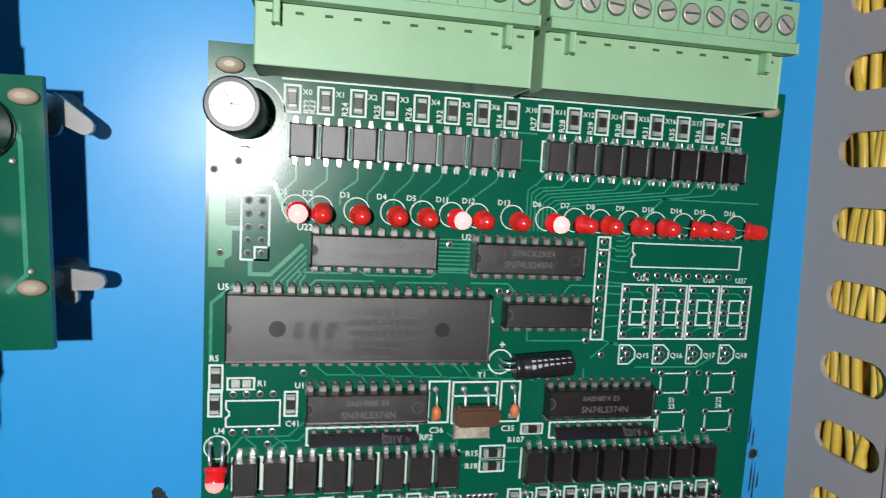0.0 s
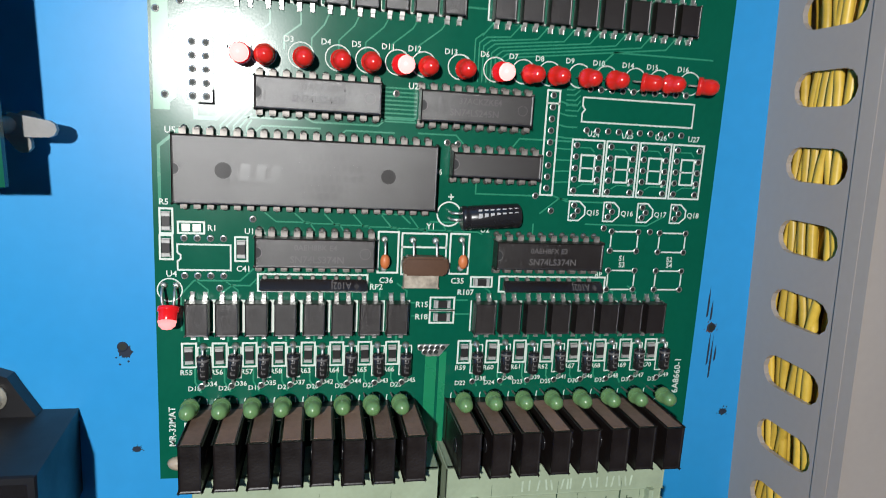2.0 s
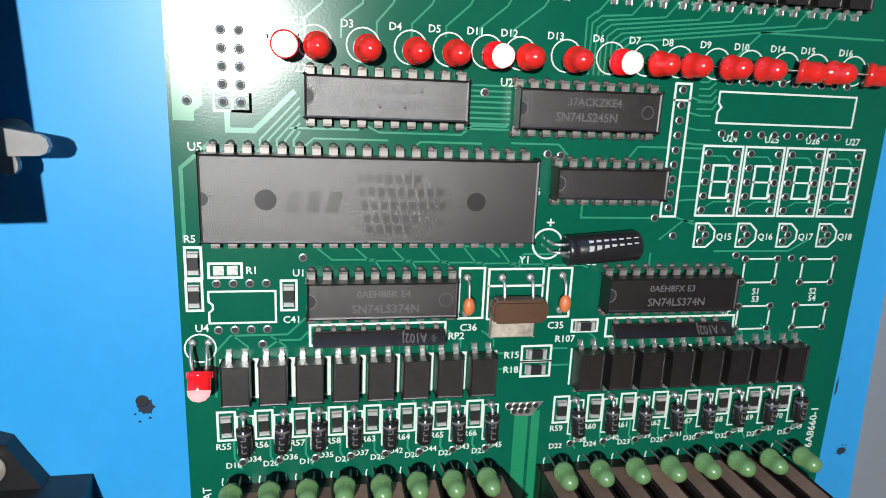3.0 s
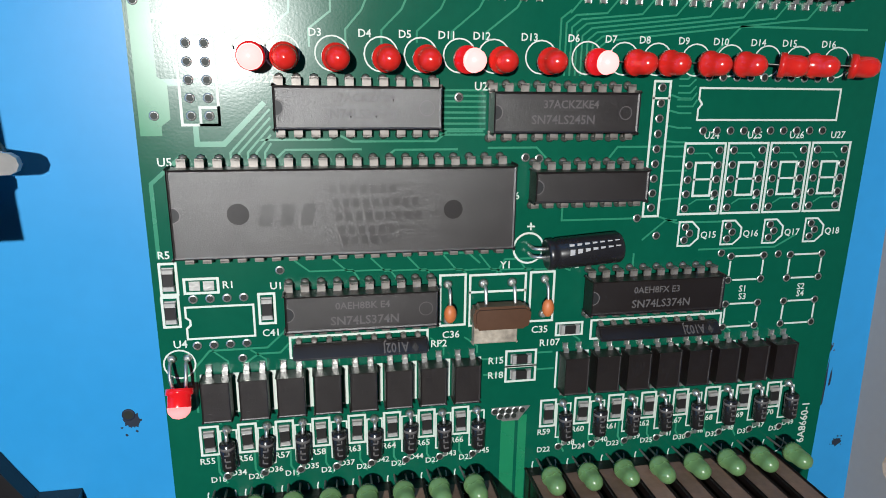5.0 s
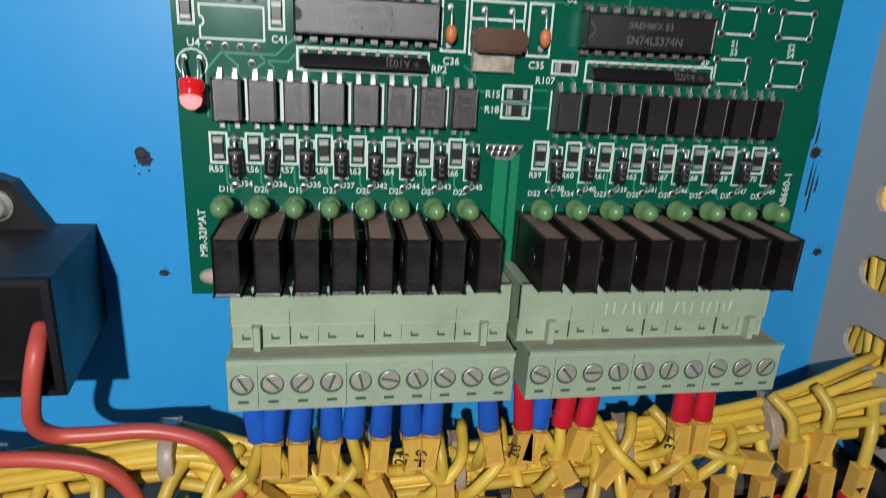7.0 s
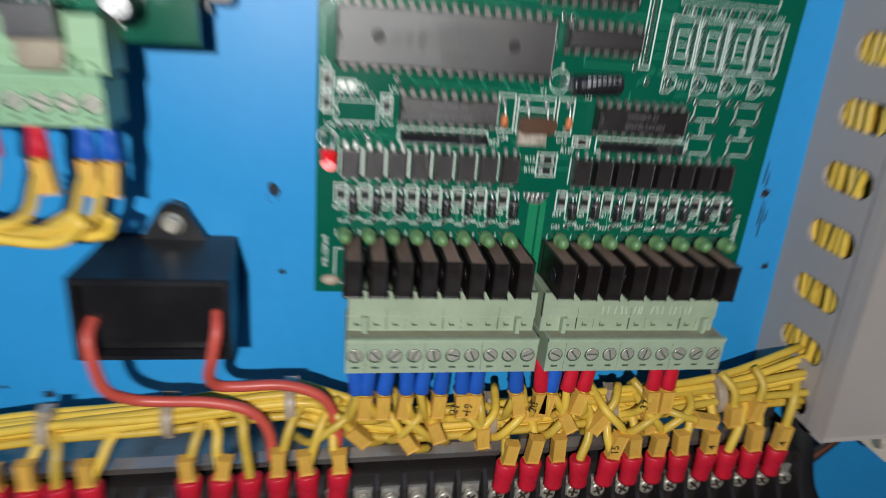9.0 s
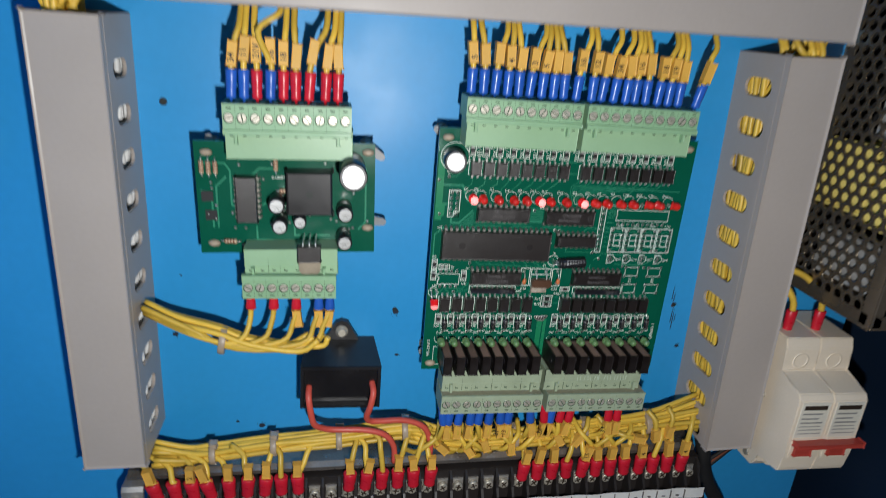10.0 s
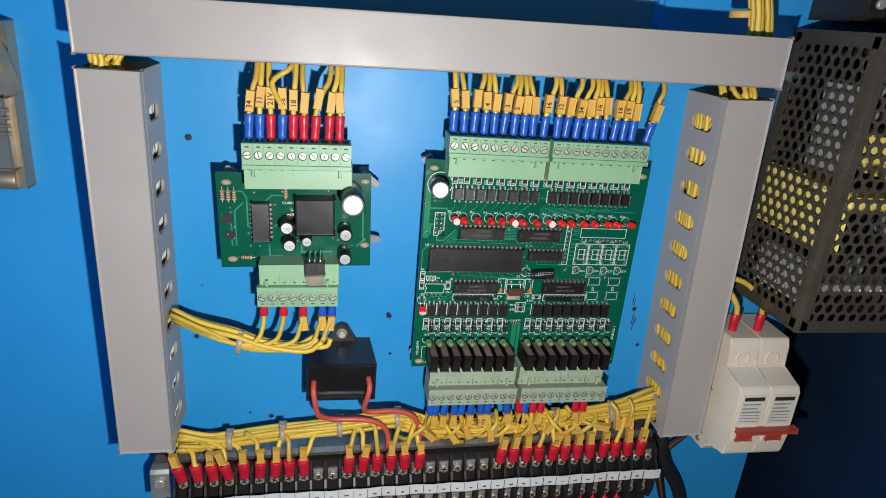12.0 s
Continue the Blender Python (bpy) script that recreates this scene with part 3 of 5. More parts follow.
for text, x, z, size in (("C37", 10.2, 92.6, 1.8), ("U22", 22.4, 78.3, 1.8), ("U23", 55.4, 77.5, 1.8), ("U5", 7.9, 66.2, 1.8), ("R5", 6.6, 52.1, 1.7),
                         ("R1", 15.7, 47.0, 1.7), ("U4", 7.6, 37.4, 1.8), ("C41", 21.3, 38.6, 1.7), ("U1", 22.9, 46.5, 1.7), ("C36", 50.8, 36.4, 1.8),
                         ("RP2", 48.8, 34.9, 1.8), ("Y1", 60.6, 48.4, 1.8), ("C35", 66.6, 36.4, 1.8), ("R107", 68.2, 33.8, 1.8), ("U2", 72.6, 48.0, 1.7),
                         ("R15", 59.0, 31.0, 1.8), ("R18", 59.0, 28.2, 1.8), ("J2", 63.4, 107.6, 1.6), ("U6", 61.4, 60.2, 1.7), ("+", 64.9, 54.6, 2.6),
                         ("RP", 100.4, 38.3, 1.6)):
    word(text, x, z, size)
word("6A8660-1", 125.0, 9.2, 2.3, 90)
word("MR-32MAT", 8.8, 0.2, 1.9, 90)
part_pieces("printed_outline", bm, SILK, board)

# plated holes
hole_mesh = B()
lathe(hole_mesh, (0, 0.0, 0), (0, 1, 0), [(0.75, 0.0), (0.72, 0.05), (0.42, 0.06)], 10)
hole_mesh = shaped(hole_mesh, SOLDER, "via")
# dark disc on each pad paints the shade down its hole
dark_mesh = B()
lathe(dark_mesh, (0, 0.0, 0), (0, 1, 0), [(0.52, 0.0), (0.52, 0.075)], 8)
dark_mesh = shaped(dark_mesh, HOLE_SHADE, "via_bore")
holes = [(13.3 + 2.54 * a, 73.5 + 2.54 * b) for a in range(2) for b in range(5)]
holes += [(87.0, 58.2 + 2.5 * k) for k in range(9)]
holes += [(11.2 + 2.54 * k, z) for k in range(4) for z in (45.4, 37.6)]
holes += [(95.2 + 2.54 * k, z) for k in range(10) for z in (80.0, 71.2)]
holes += [(93.3 + 8.13 * k + a, 57.9 + 2.5 * b) for k in range(4) for a in (0, 5.4) for b in (0, 1, 2, 3, 4)]
holes += [(x + a, z + b) for x, z in ((103.3, 44.4), (115.3, 44.3), (103.4, 35.3), (115.4, 35.3)) for a in (0.2, 6.8) for b in (0, 4.5)]
holes += [(93.9 + 8.3 * k + (b % 2) * 0.9, 52.2 + 1.2 * b) for k in range(4) for b in range(3)]
holes += [(60.6 + 1.27 * k, 21.6) for k in range(5)] + [(61.6 + 1.27 * k, 20.6) for k in range(3)]
holes += [(11.3, 91), (6.9, 89.2), (8.2, 73.5), (24.6, 49.6), (53, 76.4), (18, 35), (84.6, 56.4), (88.5, 53.2), (66.5, 66.8), (64.2, 67), (101.5, 49.6), (113, 49)]
holes += [(14.2 + 6.07 * k, 13.6) for k in range(8)] + [(73 + 6.56 * k, 13.4) for k in range(8)]
for x, z in holes:
    v = placed("plated_hole", hole_mesh, board, x, z)
    placed("bore", dark_mesh, v)


# chips in two rows of legs
def leg_mesh():
    m = B()
    box(m, -0.65, 0.65, -0.15, 1.3, 1.6, 1.95)
    box(m, -0.65, 0.65, 1.0, 1.35, 0.5, 1.95)
    box(m, -0.28, 0.28, 1.0, 1.3, -0.2, 0.8)
    lathe(m, (0, 0, 1.15), (0, 1, 0), [(0.75, 0.0), (0.55, 0.3), (0.3, 0.6)], 8)
    return shaped(m, LEG_TIN, "leg")


LEG = leg_mesh()


def dip(x0, x1, z0, z1, pins, text=(), dents=(), label="black dual-row chip with tinned legs", high=4.0):
    """A chip body between x0..x1 and z0..z1 with pins legs along each long side."""
    m = B()
    box(m, x0, x1, z0, z1, 1.2, high, 0.35)
    body = part("chip", m, CHIP, board, label)
    cx, mid = (x0 + x1) / 2, (z0 + z1) / 2
    for k in range(pins):
        x = cx + (k - (pins - 1) / 2) * 2.54
        placed("leg", LEG, body, x, z1 - 0.1)
        placed("leg", LEG, body, x, z0 + 0.1, turn=180)
    # dents are flush: a darker disc for shade, or a grey ring for the edge
    for dx, r in dents:
        m = B()
        if r > 1.3:
            lathe(m, (dx, high - 0.2, mid), (0, 1, 0), [(r, 0), (r, 0.205)], 20)
        else:
            circle_line(m, dx, mid, r, 0.14, high - 0.05, high + 0.008)
        part("moulding_mark", m, CHIP_DENT_SHADE if r > 1.3 else CHIP_MARK, body)
    # notch is flush: black half-disc paints its shade, grey arc its lit rim
    half = [(x0 + 0.25 + 1.15 * math.sin(radians(q)), mid + 1.15 * math.cos(radians(q))) for q in range(0, 181, 15)]
    m = B()
    prism(m, half, high - 0.1, high + 0.006)
    part("end_notch", m, RUBBER_AND_RECESS, body)
    m = B()
    strip(m, half, 0.16, high - 0.05, high + 0.014)
    part("notch_rim", m, CHIP_MARK, body)
    if text:
        m = B()
        for s, tx, tz, size in text:
            lettering(m, s, tx, tz, size, high + 0.012)
        part("marking", m, CHIP_MARK, body, "faint grey printed type number")
    return body


big = dip(9.9, 61.6, 52.9, 66.2, 20, (), ((19.4, 1.6), (51.6, 1.5)), "large black forty-leg microcontroller chip with two round moulding dents")
m = B()
for k, (w, z) in enumerate(((11.0, 62.4), (13.4, 60.3), (12.6, 58.2), (9.4, 56.1), (7.0, 54.5))):
    for q in range(int(w / 1.4)):
        box(m, 32.8 + 1.5 * q + 0.4 * k, 33.7 + 1.5 * q + 0.4 * k, z, z + 1.25, 3.9, 4.012)
for q in range(3):
    prism(m, [(22.3 + 3.0 * q, 57.7), (24.1 + 3.0 * q, 57.7), (24.7 + 3.0 * q, 61.0), (22.9 + 3.0 * q, 61.0)], 3.9, 4.012)
part("marking", m, CHIP_FAINT, big, "worn grey printed marks")
type_no = "SN74LS245N"
dip(25.2, 49.6, 71.8, 78.0, 10, ((type_no, 32.2, 73.4, 1.9), ("37ACKZKE4", 33.6, 75.8, 1.7)), ((47.4, 1.1),))
dip(57.6, 81.2, 71.2, 77.4, 10, ((type_no, 63.6, 72.6, 1.9), ("37ACKZKE4", 65.4, 75.0, 1.7)), ((79.0, 1.0),))
dip(64.8, 84.0, 60.2, 65.2, 8)
dip(25.3, 49.3, 40.4, 46.4, 10, (("SN74LS374N", 32.2, 41.4, 2.0), ("0AEH8BK E4", 33.0, 44.0, 1.6)), ((47.4, 1.1),))
dip(75.6, 100.0, 40.6, 46.6, 10, (("SN74LS374N", 83.0, 41.6, 2.0), ("0AEH8FX E3", 83.2, 44.2, 1.6)))


# optocouplers
def opto_mesh(low):
    m = B()
    if low:
        box(m, 0, 4.4, 0, 6.9, 0.6, 3.4, 0.22)
    else:
        box(m, 0, 4.5, 0, 6.2, 0.4, 2.3, 0.25)
        box(m, 0.1, 4.4, 0.0, 0.3, 0.4, 2.2)
    return shaped(m, CHIP, "optocoupler")


m = B()
box(m, -0.45, 0.45, -0.2, 0.7, 0.75, 1.0)
box(m, -0.45, 0.45, 0.5, 0.8, 0.1, 1.0)
box(m, -0.45, 0.45, 0.5, 1.6, 0.03, 0.3, 0.1)
GULL = shaped(m, SOLDER, "gull_leg")
OPTO_T, OPTO_L = opto_mesh(False), opto_mesh(True)
m = B()
for row, wide in ((2.9, 2.2), (4.4, 2.6)):
    for q in range(4):
        box(m, 0.9 + q * wide / 4, 0.9 + (q + 0.7) * wide / 4, row, row + 0.85, 3.3, 3.412)
OPTO_MARK = shaped(m, CHIP_FAINT, "marking")
for mesh, xs, z, t in ((OPTO_T, opto_top, 92.4, 6.2), (OPTO_L, opto_low, 25.7, 6.9)):
    for x in xs:
        o = placed("optocoupler", mesh, board, x, z)
        if mesh is OPTO_L:
            placed("marking", OPTO_MARK, o)
        for a in (1.0, 3.5):
            placed("leg", GULL, o, a, t)
            placed("leg", GULL, o, a, 0, turn=180)

# chip resistors
m = B()
box(m, -0.8, 0.8, -1.05, 1.05, 0.1, 0.6, 0.08)
R_BODY = shaped(m, RESIST, "resistor_body")
m = B()
box(m, -0.82, 0.82, 1.0, 1.7, 0.05, 0.62, 0.1)
box(m, -0.85, 0.85, 1.1, 1.9, 0.03, 0.16, 0.05)
R_END = shaped(m, END_TIN, "end_cap")


def chip_resistor(x, z, turn=0.0):
    r = placed("chip_resistor", R_BODY, board, x, z, 0, turn)
    placed("end_cap", R_END, r)
    placed("end_cap", R_END, r, turn=180)


for x in top_res:
    chip_resistor(x + 1.45, 103.3, random.uniform(-3, 3))
for x in low_res:
    chip_resistor(x + 1.4, 20.5, random.uniform(-3, 3))
for x, z, turn in ((7.9, 48.8, 0), (7.8, 43.4, 0), (22.3, 43.3, 0), (73.6, 36.8, 90), (65, 31.75, 90), (65, 28.8, 90)):
    chip_resistor(x, z, turn)
m = B()
for x in (11.6, 13.7):
    box(m, x - 0.8, x + 0.8, 46.8, 48.3, 0.02, 0.1)
part("solder_pad", m, SOLDER, board, "two bare tinned pads")

# glass diodes standing along the lower row
m = B()
lathe(m, (0, 1.5, 2.6), (0, 0, -1), [(0.9, 0), (1.25, 0.25), (1.25, 4.9), (0.9, 5.2)], 14)
D_BODY = shaped(m, DIODE, "diode_body")
m = B()
tube(m, [(0, 0.1, 4.0), (0, 1.2, 3.6), (0, 1.5, 2.6)], 0.32, 6)
tube(m, [(0, 0.1, -4.2), (0, 1.2, -3.6), (0, 1.5, -2.6)], 0.32, 6)
lathe(m, (0, 0, 4.0), (0, 1, 0), [(0.9, 0), (0.6, 0.45), (0.3, 0.9)], 10)
D_LEAD = shaped(m, SOLDER, "diode_lead")
m = B()
lathe(m, (0, 1.5, 1.9), (0, 0, -1), [(1.27, 0), (1.27, 0.5)], 14)
D_BAND = shaped(m, CHIP_MARK, "diode_band")
m = B()
for q in (-1.6, -0.5, 0.6):
    box(m, -0.45, 0.45, q, q + 0.22, 2.6, 2.74)
    box(m, -0.45 if q < 0 else 0.25, -0.25 if q < 0 else 0.45, q, q + 0.75, 2.6, 2.74)
D_MARK = shaped(m, CHIP_MARK, "diode_marking")
for x in low_res:
    d = placed("diode", D_BODY, board, x + 4.4, 18.5 + random.uniform(-0.3, 0.3), 0, random.uniform(-4, 4))
    placed("lead", D_LEAD, d)
    placed("band", D_BAND, d)
    placed("marking", D_MARK, d)


# small lamps
def led_mesh(mat, r, high):
    m = B()
    lathe(m, (0, 0, 0), (0, 1, 0), [(r * 1.16, 0), (r * 1.16, 0.9), (r, 1.0), (r, high - r), (r * 0.87, high - r * 0.5), (r * 0.5, high - r * 0.13), (0.05, high)], 20)
    for f in m.faces:
        f.smooth = True
    return shaped(m, mat, "lens")


def tip_mesh(mat, r, high):
    m = B()
    lathe(m, (0, 0, 0), (0, 1, 0), [(r * 0.98, high * 0.6), (r * 1.02, high * 0.64), (r * 1.02, high - r), (r * 0.9, high - r * 0.47), (r * 0.53, high - r * 0.1), (0.05, high + 0.04)], 20)
    for f in m.faces:
        f.smooth = True
    return shaped(m, mat, "glowing_tip")


m = B()
tube(m, [(0, -2.0, 0), (0, 0.5, 0)], 0.11, 6)
LED_LEAD = shaped(m, LEG_TIN, "lead")


m = B()
tube(m, [(0, -7.4, 0), (0, 0.5, 0)], 0.2, 6)
LONG_LEAD = shaped(m, LEG_TIN, "lead")


def led(mesh, x, z, h, lean_x, lean_z, label, lead=LED_LEAD):
    o = placed("indicator_lamp", mesh, board, x, z, h)
    o.rotation_euler = (radians(lean_z), 0, radians(lean_x))
    tagged(o, label)
    for side in (-1.0, 1.0):
        placed("lead", lead, o, side)
    return o


RED, TIP, GREEN = led_mesh(RED_LED, 1.75, 4.6), tip_mesh(RED_LIT, 1.75, 4.6), led_mesh(GREEN_LED, 1.6, 5.2)
RED_ON = led_mesh(RED_GLOW, 1.75, 4.6)
lean = [4, 4, 6, 6, 4, 14, 4, 4, 12, 20, 12, 16, 14, 58, 24, 62]
for k, x in enumerate(top_lamps):
    lit = k in (0, 5, 8)
    lamp = led(RED_ON if lit else RED, x + 0.4, 82.0, 2.6, lean[k], 4, "lit red indicator lamp" if lit else "unlit red indicator lamp")
    if lit:
        placed("glowing_tip", TIP, lamp)
power = led(RED_ON, 8.6, 31.8, 3.0, 0, 62, "lit red power lamp bent over")
placed("glowing_tip", tip_mesh(PINK_LIT, 1.75, 4.6), power)
for x in (7.2, 9.6):
    m = B()
    tube(m, [(x, 0.0, 35.6), (x, 1.6, 35.2), (x + 0.1, 2.8, 33.6), (8.6 + (x - 8.4) * 0.8, 3.0, 31.6)], 0.28, 6)
    lathe(m, (x, 0, 35.6), (0, 1, 0), [(0.8, 0), (0.4, 0.6)], 10)
    part("lamp_lead", m, SOLDER, board)
for k, x in enumerate(lamp_low):
    led(GREEN, x - (0.1 if k < 8 else 0.7), 11.5, 5.6, (0 if k < 8 else -5) + random.uniform(-3, 3), -5 + random.uniform(-3, 2), "unlit dull green indicator lamp", LONG_LEAD)

# slim black relays, standing on edge
RELAY_H = 17.9
m = B()
box(m, -2.05, 2.05, -0.2, 9.4, 0.5, RELAY_H, 0.35)
box(m, -2.2, 2.2, -0.4, 9.5, 0.05, 2.4, 0.2)
box(m, 1.5, 1.75, -0.3, 9.2, 2.4, RELAY_H - 0.2)
box(m, -1.3, -1.1, -0.27, 9.2, 2.4, RELAY_H - 0.2)
RELAY_MESH = shaped(m, RELAY, "relay")
# film on the upper side: dust, with torchlight put into its brown
m = B()
box(m, -1.7, 1.7, 9.3, 9.46, 2.6, RELAY_H - 0.45)
RELAY_DUST = shaped(m, LIT_DUST, "dusty_side")
m = B()
for side in (-1, 1):
    lathe(m, (2.0 * side, 12.4, 4.2), (side, 0, 0), [(1.6, 0), (1.6, 0.2), (1.25, 0.24), (1.1, 0.12)], 16)
RELAY_DISH = shaped(m, SLEEVE, "moulding_dish")
relay_x = [15.1 + 6.08 * k for k in range(8)] + [69.0 + 6.46 * k for k in range(8)]
for k, x in enumerate(relay_x):
    r = placed("relay", RELAY_MESH, board, x, 0.0, 0)
    r.rotation_euler = (radians(random.uniform(-0.5, 0.5)), 0, radians(random.uniform(-0.6, 0.6)))
    placed("dusty_side", RELAY_DUST, r)
    placed("moulding_dish", RELAY_DISH, r)

# electrolytic capacitors
def electrolytic(parent, x, z, r, tall, lean_x=0.0, lean_z=0.0, h=0.3, label="black electrolytic capacitor with bright aluminium top"):
    a = Vector((math.sin(radians(lean_x)), math.cos(radians(lean_x)), math.sin(radians(lean_z))))
    m = B()
    lathe(m, (x, h, z), a, [(r * 0.92, 0), (r, 0.3), (r, 1.2), (r * 0.94, 1.6), (r, 2.0), (r, tall - 0.35), (r * 0.93, tall)], 28)
    c = part("capacitor", m, SLEEVE, parent, label)
    a = a.normalized()
    top = (x + a.x * tall, h + a.y * tall, z + a.z * tall)
    m = B()
    lathe(m, top, a, [(r * 0.8, -0.2), (r * 0.8, 0.04), (r * 0.76, 0.07)], 28)
    part("aluminium_top", m, ALU, c, "bright aluminium top with scored vent")
    m = B()
    for ang in (0, 60, 120):
        d = Vector((math.cos(radians(ang)), math.sin(radians(ang))))
        box(m, -r * 0.6, r * 0.6, -0.09, 0.09, 0.05, 0.085)
        for v in list(m.verts)[-8:]:
            px, pz = v.co.x, v.co.z
            v.co.x, v.co.z = px * d.x - pz * d.y, px * d.y + pz * d.x
    me = shaped(m, BREAKER_LABEL, "vent_score")
    s = placed("vent_score", me, c, *[top[0], top[2], top[1]])
    s.rotation_euler = (radians(lean_z), 0, radians(lean_x))
    return c


electrolytic(board, 12.0, 99.8, 4.8, 12.5, -3, 2)
m = B()
lathe(m, (67.4, 3.2, 51.4), (1, 0.02, 0.08), [(2.3, 0), (2.6, 0.3), (2.6, 1.2), (2.4, 1.5), (2.6, 1.9), (2.6, 12.4), (2.3, 12.8)], 24)
lying = part("capacitor", m, SLEEVE, board, "small black electrolytic capacitor lying on its side")
m = B()
for k in range(7):
    box(m, 70.6 + 1.3 * k, 71.4 + 1.3 * k, 51.8 + 0.1 * k, 52.8 + 0.1 * k, 5.5, 5.85)
    box(m, 70.6 + 1.3 * k, 71.4 + 1.3 * k, 53.1 + 0.1 * k, 53.6 + 0.1 * k, 4.9, 5.35)
part("printing", m, STRIPE, lying)
m = B()
for z in (51.0, 52.4):
    tube(m, [(65.4, 0.1, z), (65.4, 2.4, z), (66.4, 3.2, z), (67.6, 3.2, z)], 0.3, 6)
part("lead", m, SOLDER, lying)

# resonator, ceramic drops, resistor networks
m = B()
prism(m, [(55.9, 38.9), (64.5, 38.9), (65.2, 40.2), (65.2, 42.2), (64.4, 43.0), (56.0, 43.0), (55.3, 42.2), (55.3, 40.2)], 1.0, 4.2)
bmesh.ops.bevel(m, geom=list(m.edges), offset=0.45, segments=2, affect="EDGES")
res = part("resonator", m, BROWN, board, "brown resonator lying on a foam pad")
m = B()
for x in (57.8, 62.8):
    tube(m, [(x, 0.1, 45.9), (x, 1.6, 45.4), (x, 2.4, 42.8)], 0.3, 6)
    lathe(m, (x, 0, 45.9), (0, 1, 0), [(0.9, 0), (0.5, 0.5)], 10)
part("lead", m, SOLDER, res)
m = B()
box(m, 56.0, 63.6, 35.6, 41.2, 0.05, 1.2, 0.3)
part("foam_pad", m, FOAM, res, "torn white adhesive foam pad")
for x, z in ((51.7, 41.6), (68.6, 41.8)):
    m = B()
    bmesh.ops.create_uvsphere(m, u_segments=14, v_segments=10, radius=1.0)
    for v in m.verts:
        v.co = Vector((x + v.co.x * 1.05, -2.4 + v.co.y * 0.9, z + v.co.z * 1.6))
    for f in m.faces:
        f.smooth = True
    drop = part("ceramic_capacitor", m, ORANGE, board, "small orange ceramic drop capacitor")
    m = B()
    tube(m, [(x, 0.1, z + 4.4), (x, 1.9, z + 3.6), (x, 2.4, z + 1.2)], 0.28, 6)
    lathe(m, (x, 0, z + 4.4), (0, 1, 0), [(0.85, 0), (0.5, 0.5)], 10)
    lathe(m, (x, 0, z - 1.9), (0, 1, 0), [(0.85, 0), (0.5, 0.5)], 10)
    part("lead", m, SOLDER, drop)
for x0, x1 in ((26.1, 48.0), (78.4, 101.6)):
    m = B()
    side_prism(m, [(0.5, 35.1), (3.0, 35.1), (3.3, 35.4), (1.5, 37.3), (0.5, 37.3)], x0, x1)
    bmesh.ops.bevel(m, geom=list(m.edges), offset=0.22, segments=2, affect="EDGES")
    net = part("resistor_network", m, CHIP, board, "long thin glossy black resistor network lying over")
    m = B()
    lettering(m, "A102J", x1 - 3.2, 36.9, 1.75, 2.72, 180)
    prism(m, [(x1 - 2.7, 36.2), (x1 - 2.1, 35.6), (x1 - 1.5, 36.2), (x1 - 2.1, 36.8)], 2.65, 2.72)
    for v in m.verts:
        v.co.y = -(3.34 - (v.co.z - 35.4) * 0.947)
    part("marking", m, CHIP_MARK, net)
    for k in range(9):
        m = B()
        lathe(m, (x0 + 0.9 + 2.45 * k, 0, 37.5), (0, 1, 0), [(0.6, 0), (0.4, 0.9)], 8)
        part("leg", m, LEG_TIN, net)


# ---- plug-in screw terminals ----
def header(parent, x0, x1, z0, z1, high, up, mat, n):
    """The socket on the board; up is +1 where the plug points up."""
    m = B()
    box(m, x0, x1, z0, z1, 0.1, high, 0.25)
    edge = z1 if up > 0 else z0
    if up > 0:
        box(m, x0, x1, edge - 0.9, edge, high, high + 1.1, 0.15)
    else:
        box(m, x0, x1, z0 + 4.3, z1, high - 0.3, high + 0.55, 0.2)
    o = part("terminal_socket", m, mat, parent, "pale green nylon terminal socket")
    # dark raised plates paint the shade in the keying notches
    m = B()
    for k in range(n):
        x = x0 + (x1 - x0) * (k + 0.5) / n
        zz = edge - (3.0 if up > 0 else 1.4) * up
        box(m, x - 0.7, x + 0.7, min(zz, zz + 0.5), max(zz, zz + 0.5), high - 0.2, high + 0.03)
        if up < 0:
            box(m, x - 0.75, x - 0.5, zz, zz + 1.1, high - 0.2, high + 0.035)
            if k % 3:
                box(m, x + 2.45, x + 2.53, z0 + 0.6, z0 + 4.2 + (3.0 if k % 3 == 1 else 0.0), high - 0.2, high + (0.57 if k % 3 == 1 else 0.03))
    part_pieces("keying_notch", m, RECESS_SHADE, o)
    return o


def screw_mesh():
    m = B()
    lathe(m, (0, 0, 0), (0, 1, 0), [(1.75, 0), (1.75, 0.22), (1.6, 0.3)], 16)
    head = shaped(m, STEEL, "screw")
    m = B()
    box(m, -1.5, 1.5, -0.22, 0.22, 0.2, 0.315)
    return head, shaped(m, RECESS_SHADE, "screw_slot_shade")


SCREW, SCREW_SLOT = screw_mesh()
# dark disc, offset to the lower left, paints the shade round a sunk screw
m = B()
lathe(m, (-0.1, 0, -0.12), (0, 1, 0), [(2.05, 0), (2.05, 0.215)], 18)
SCREW_WELL_SHADE = shaped(m, RECESS_SHADE, "screw_well")


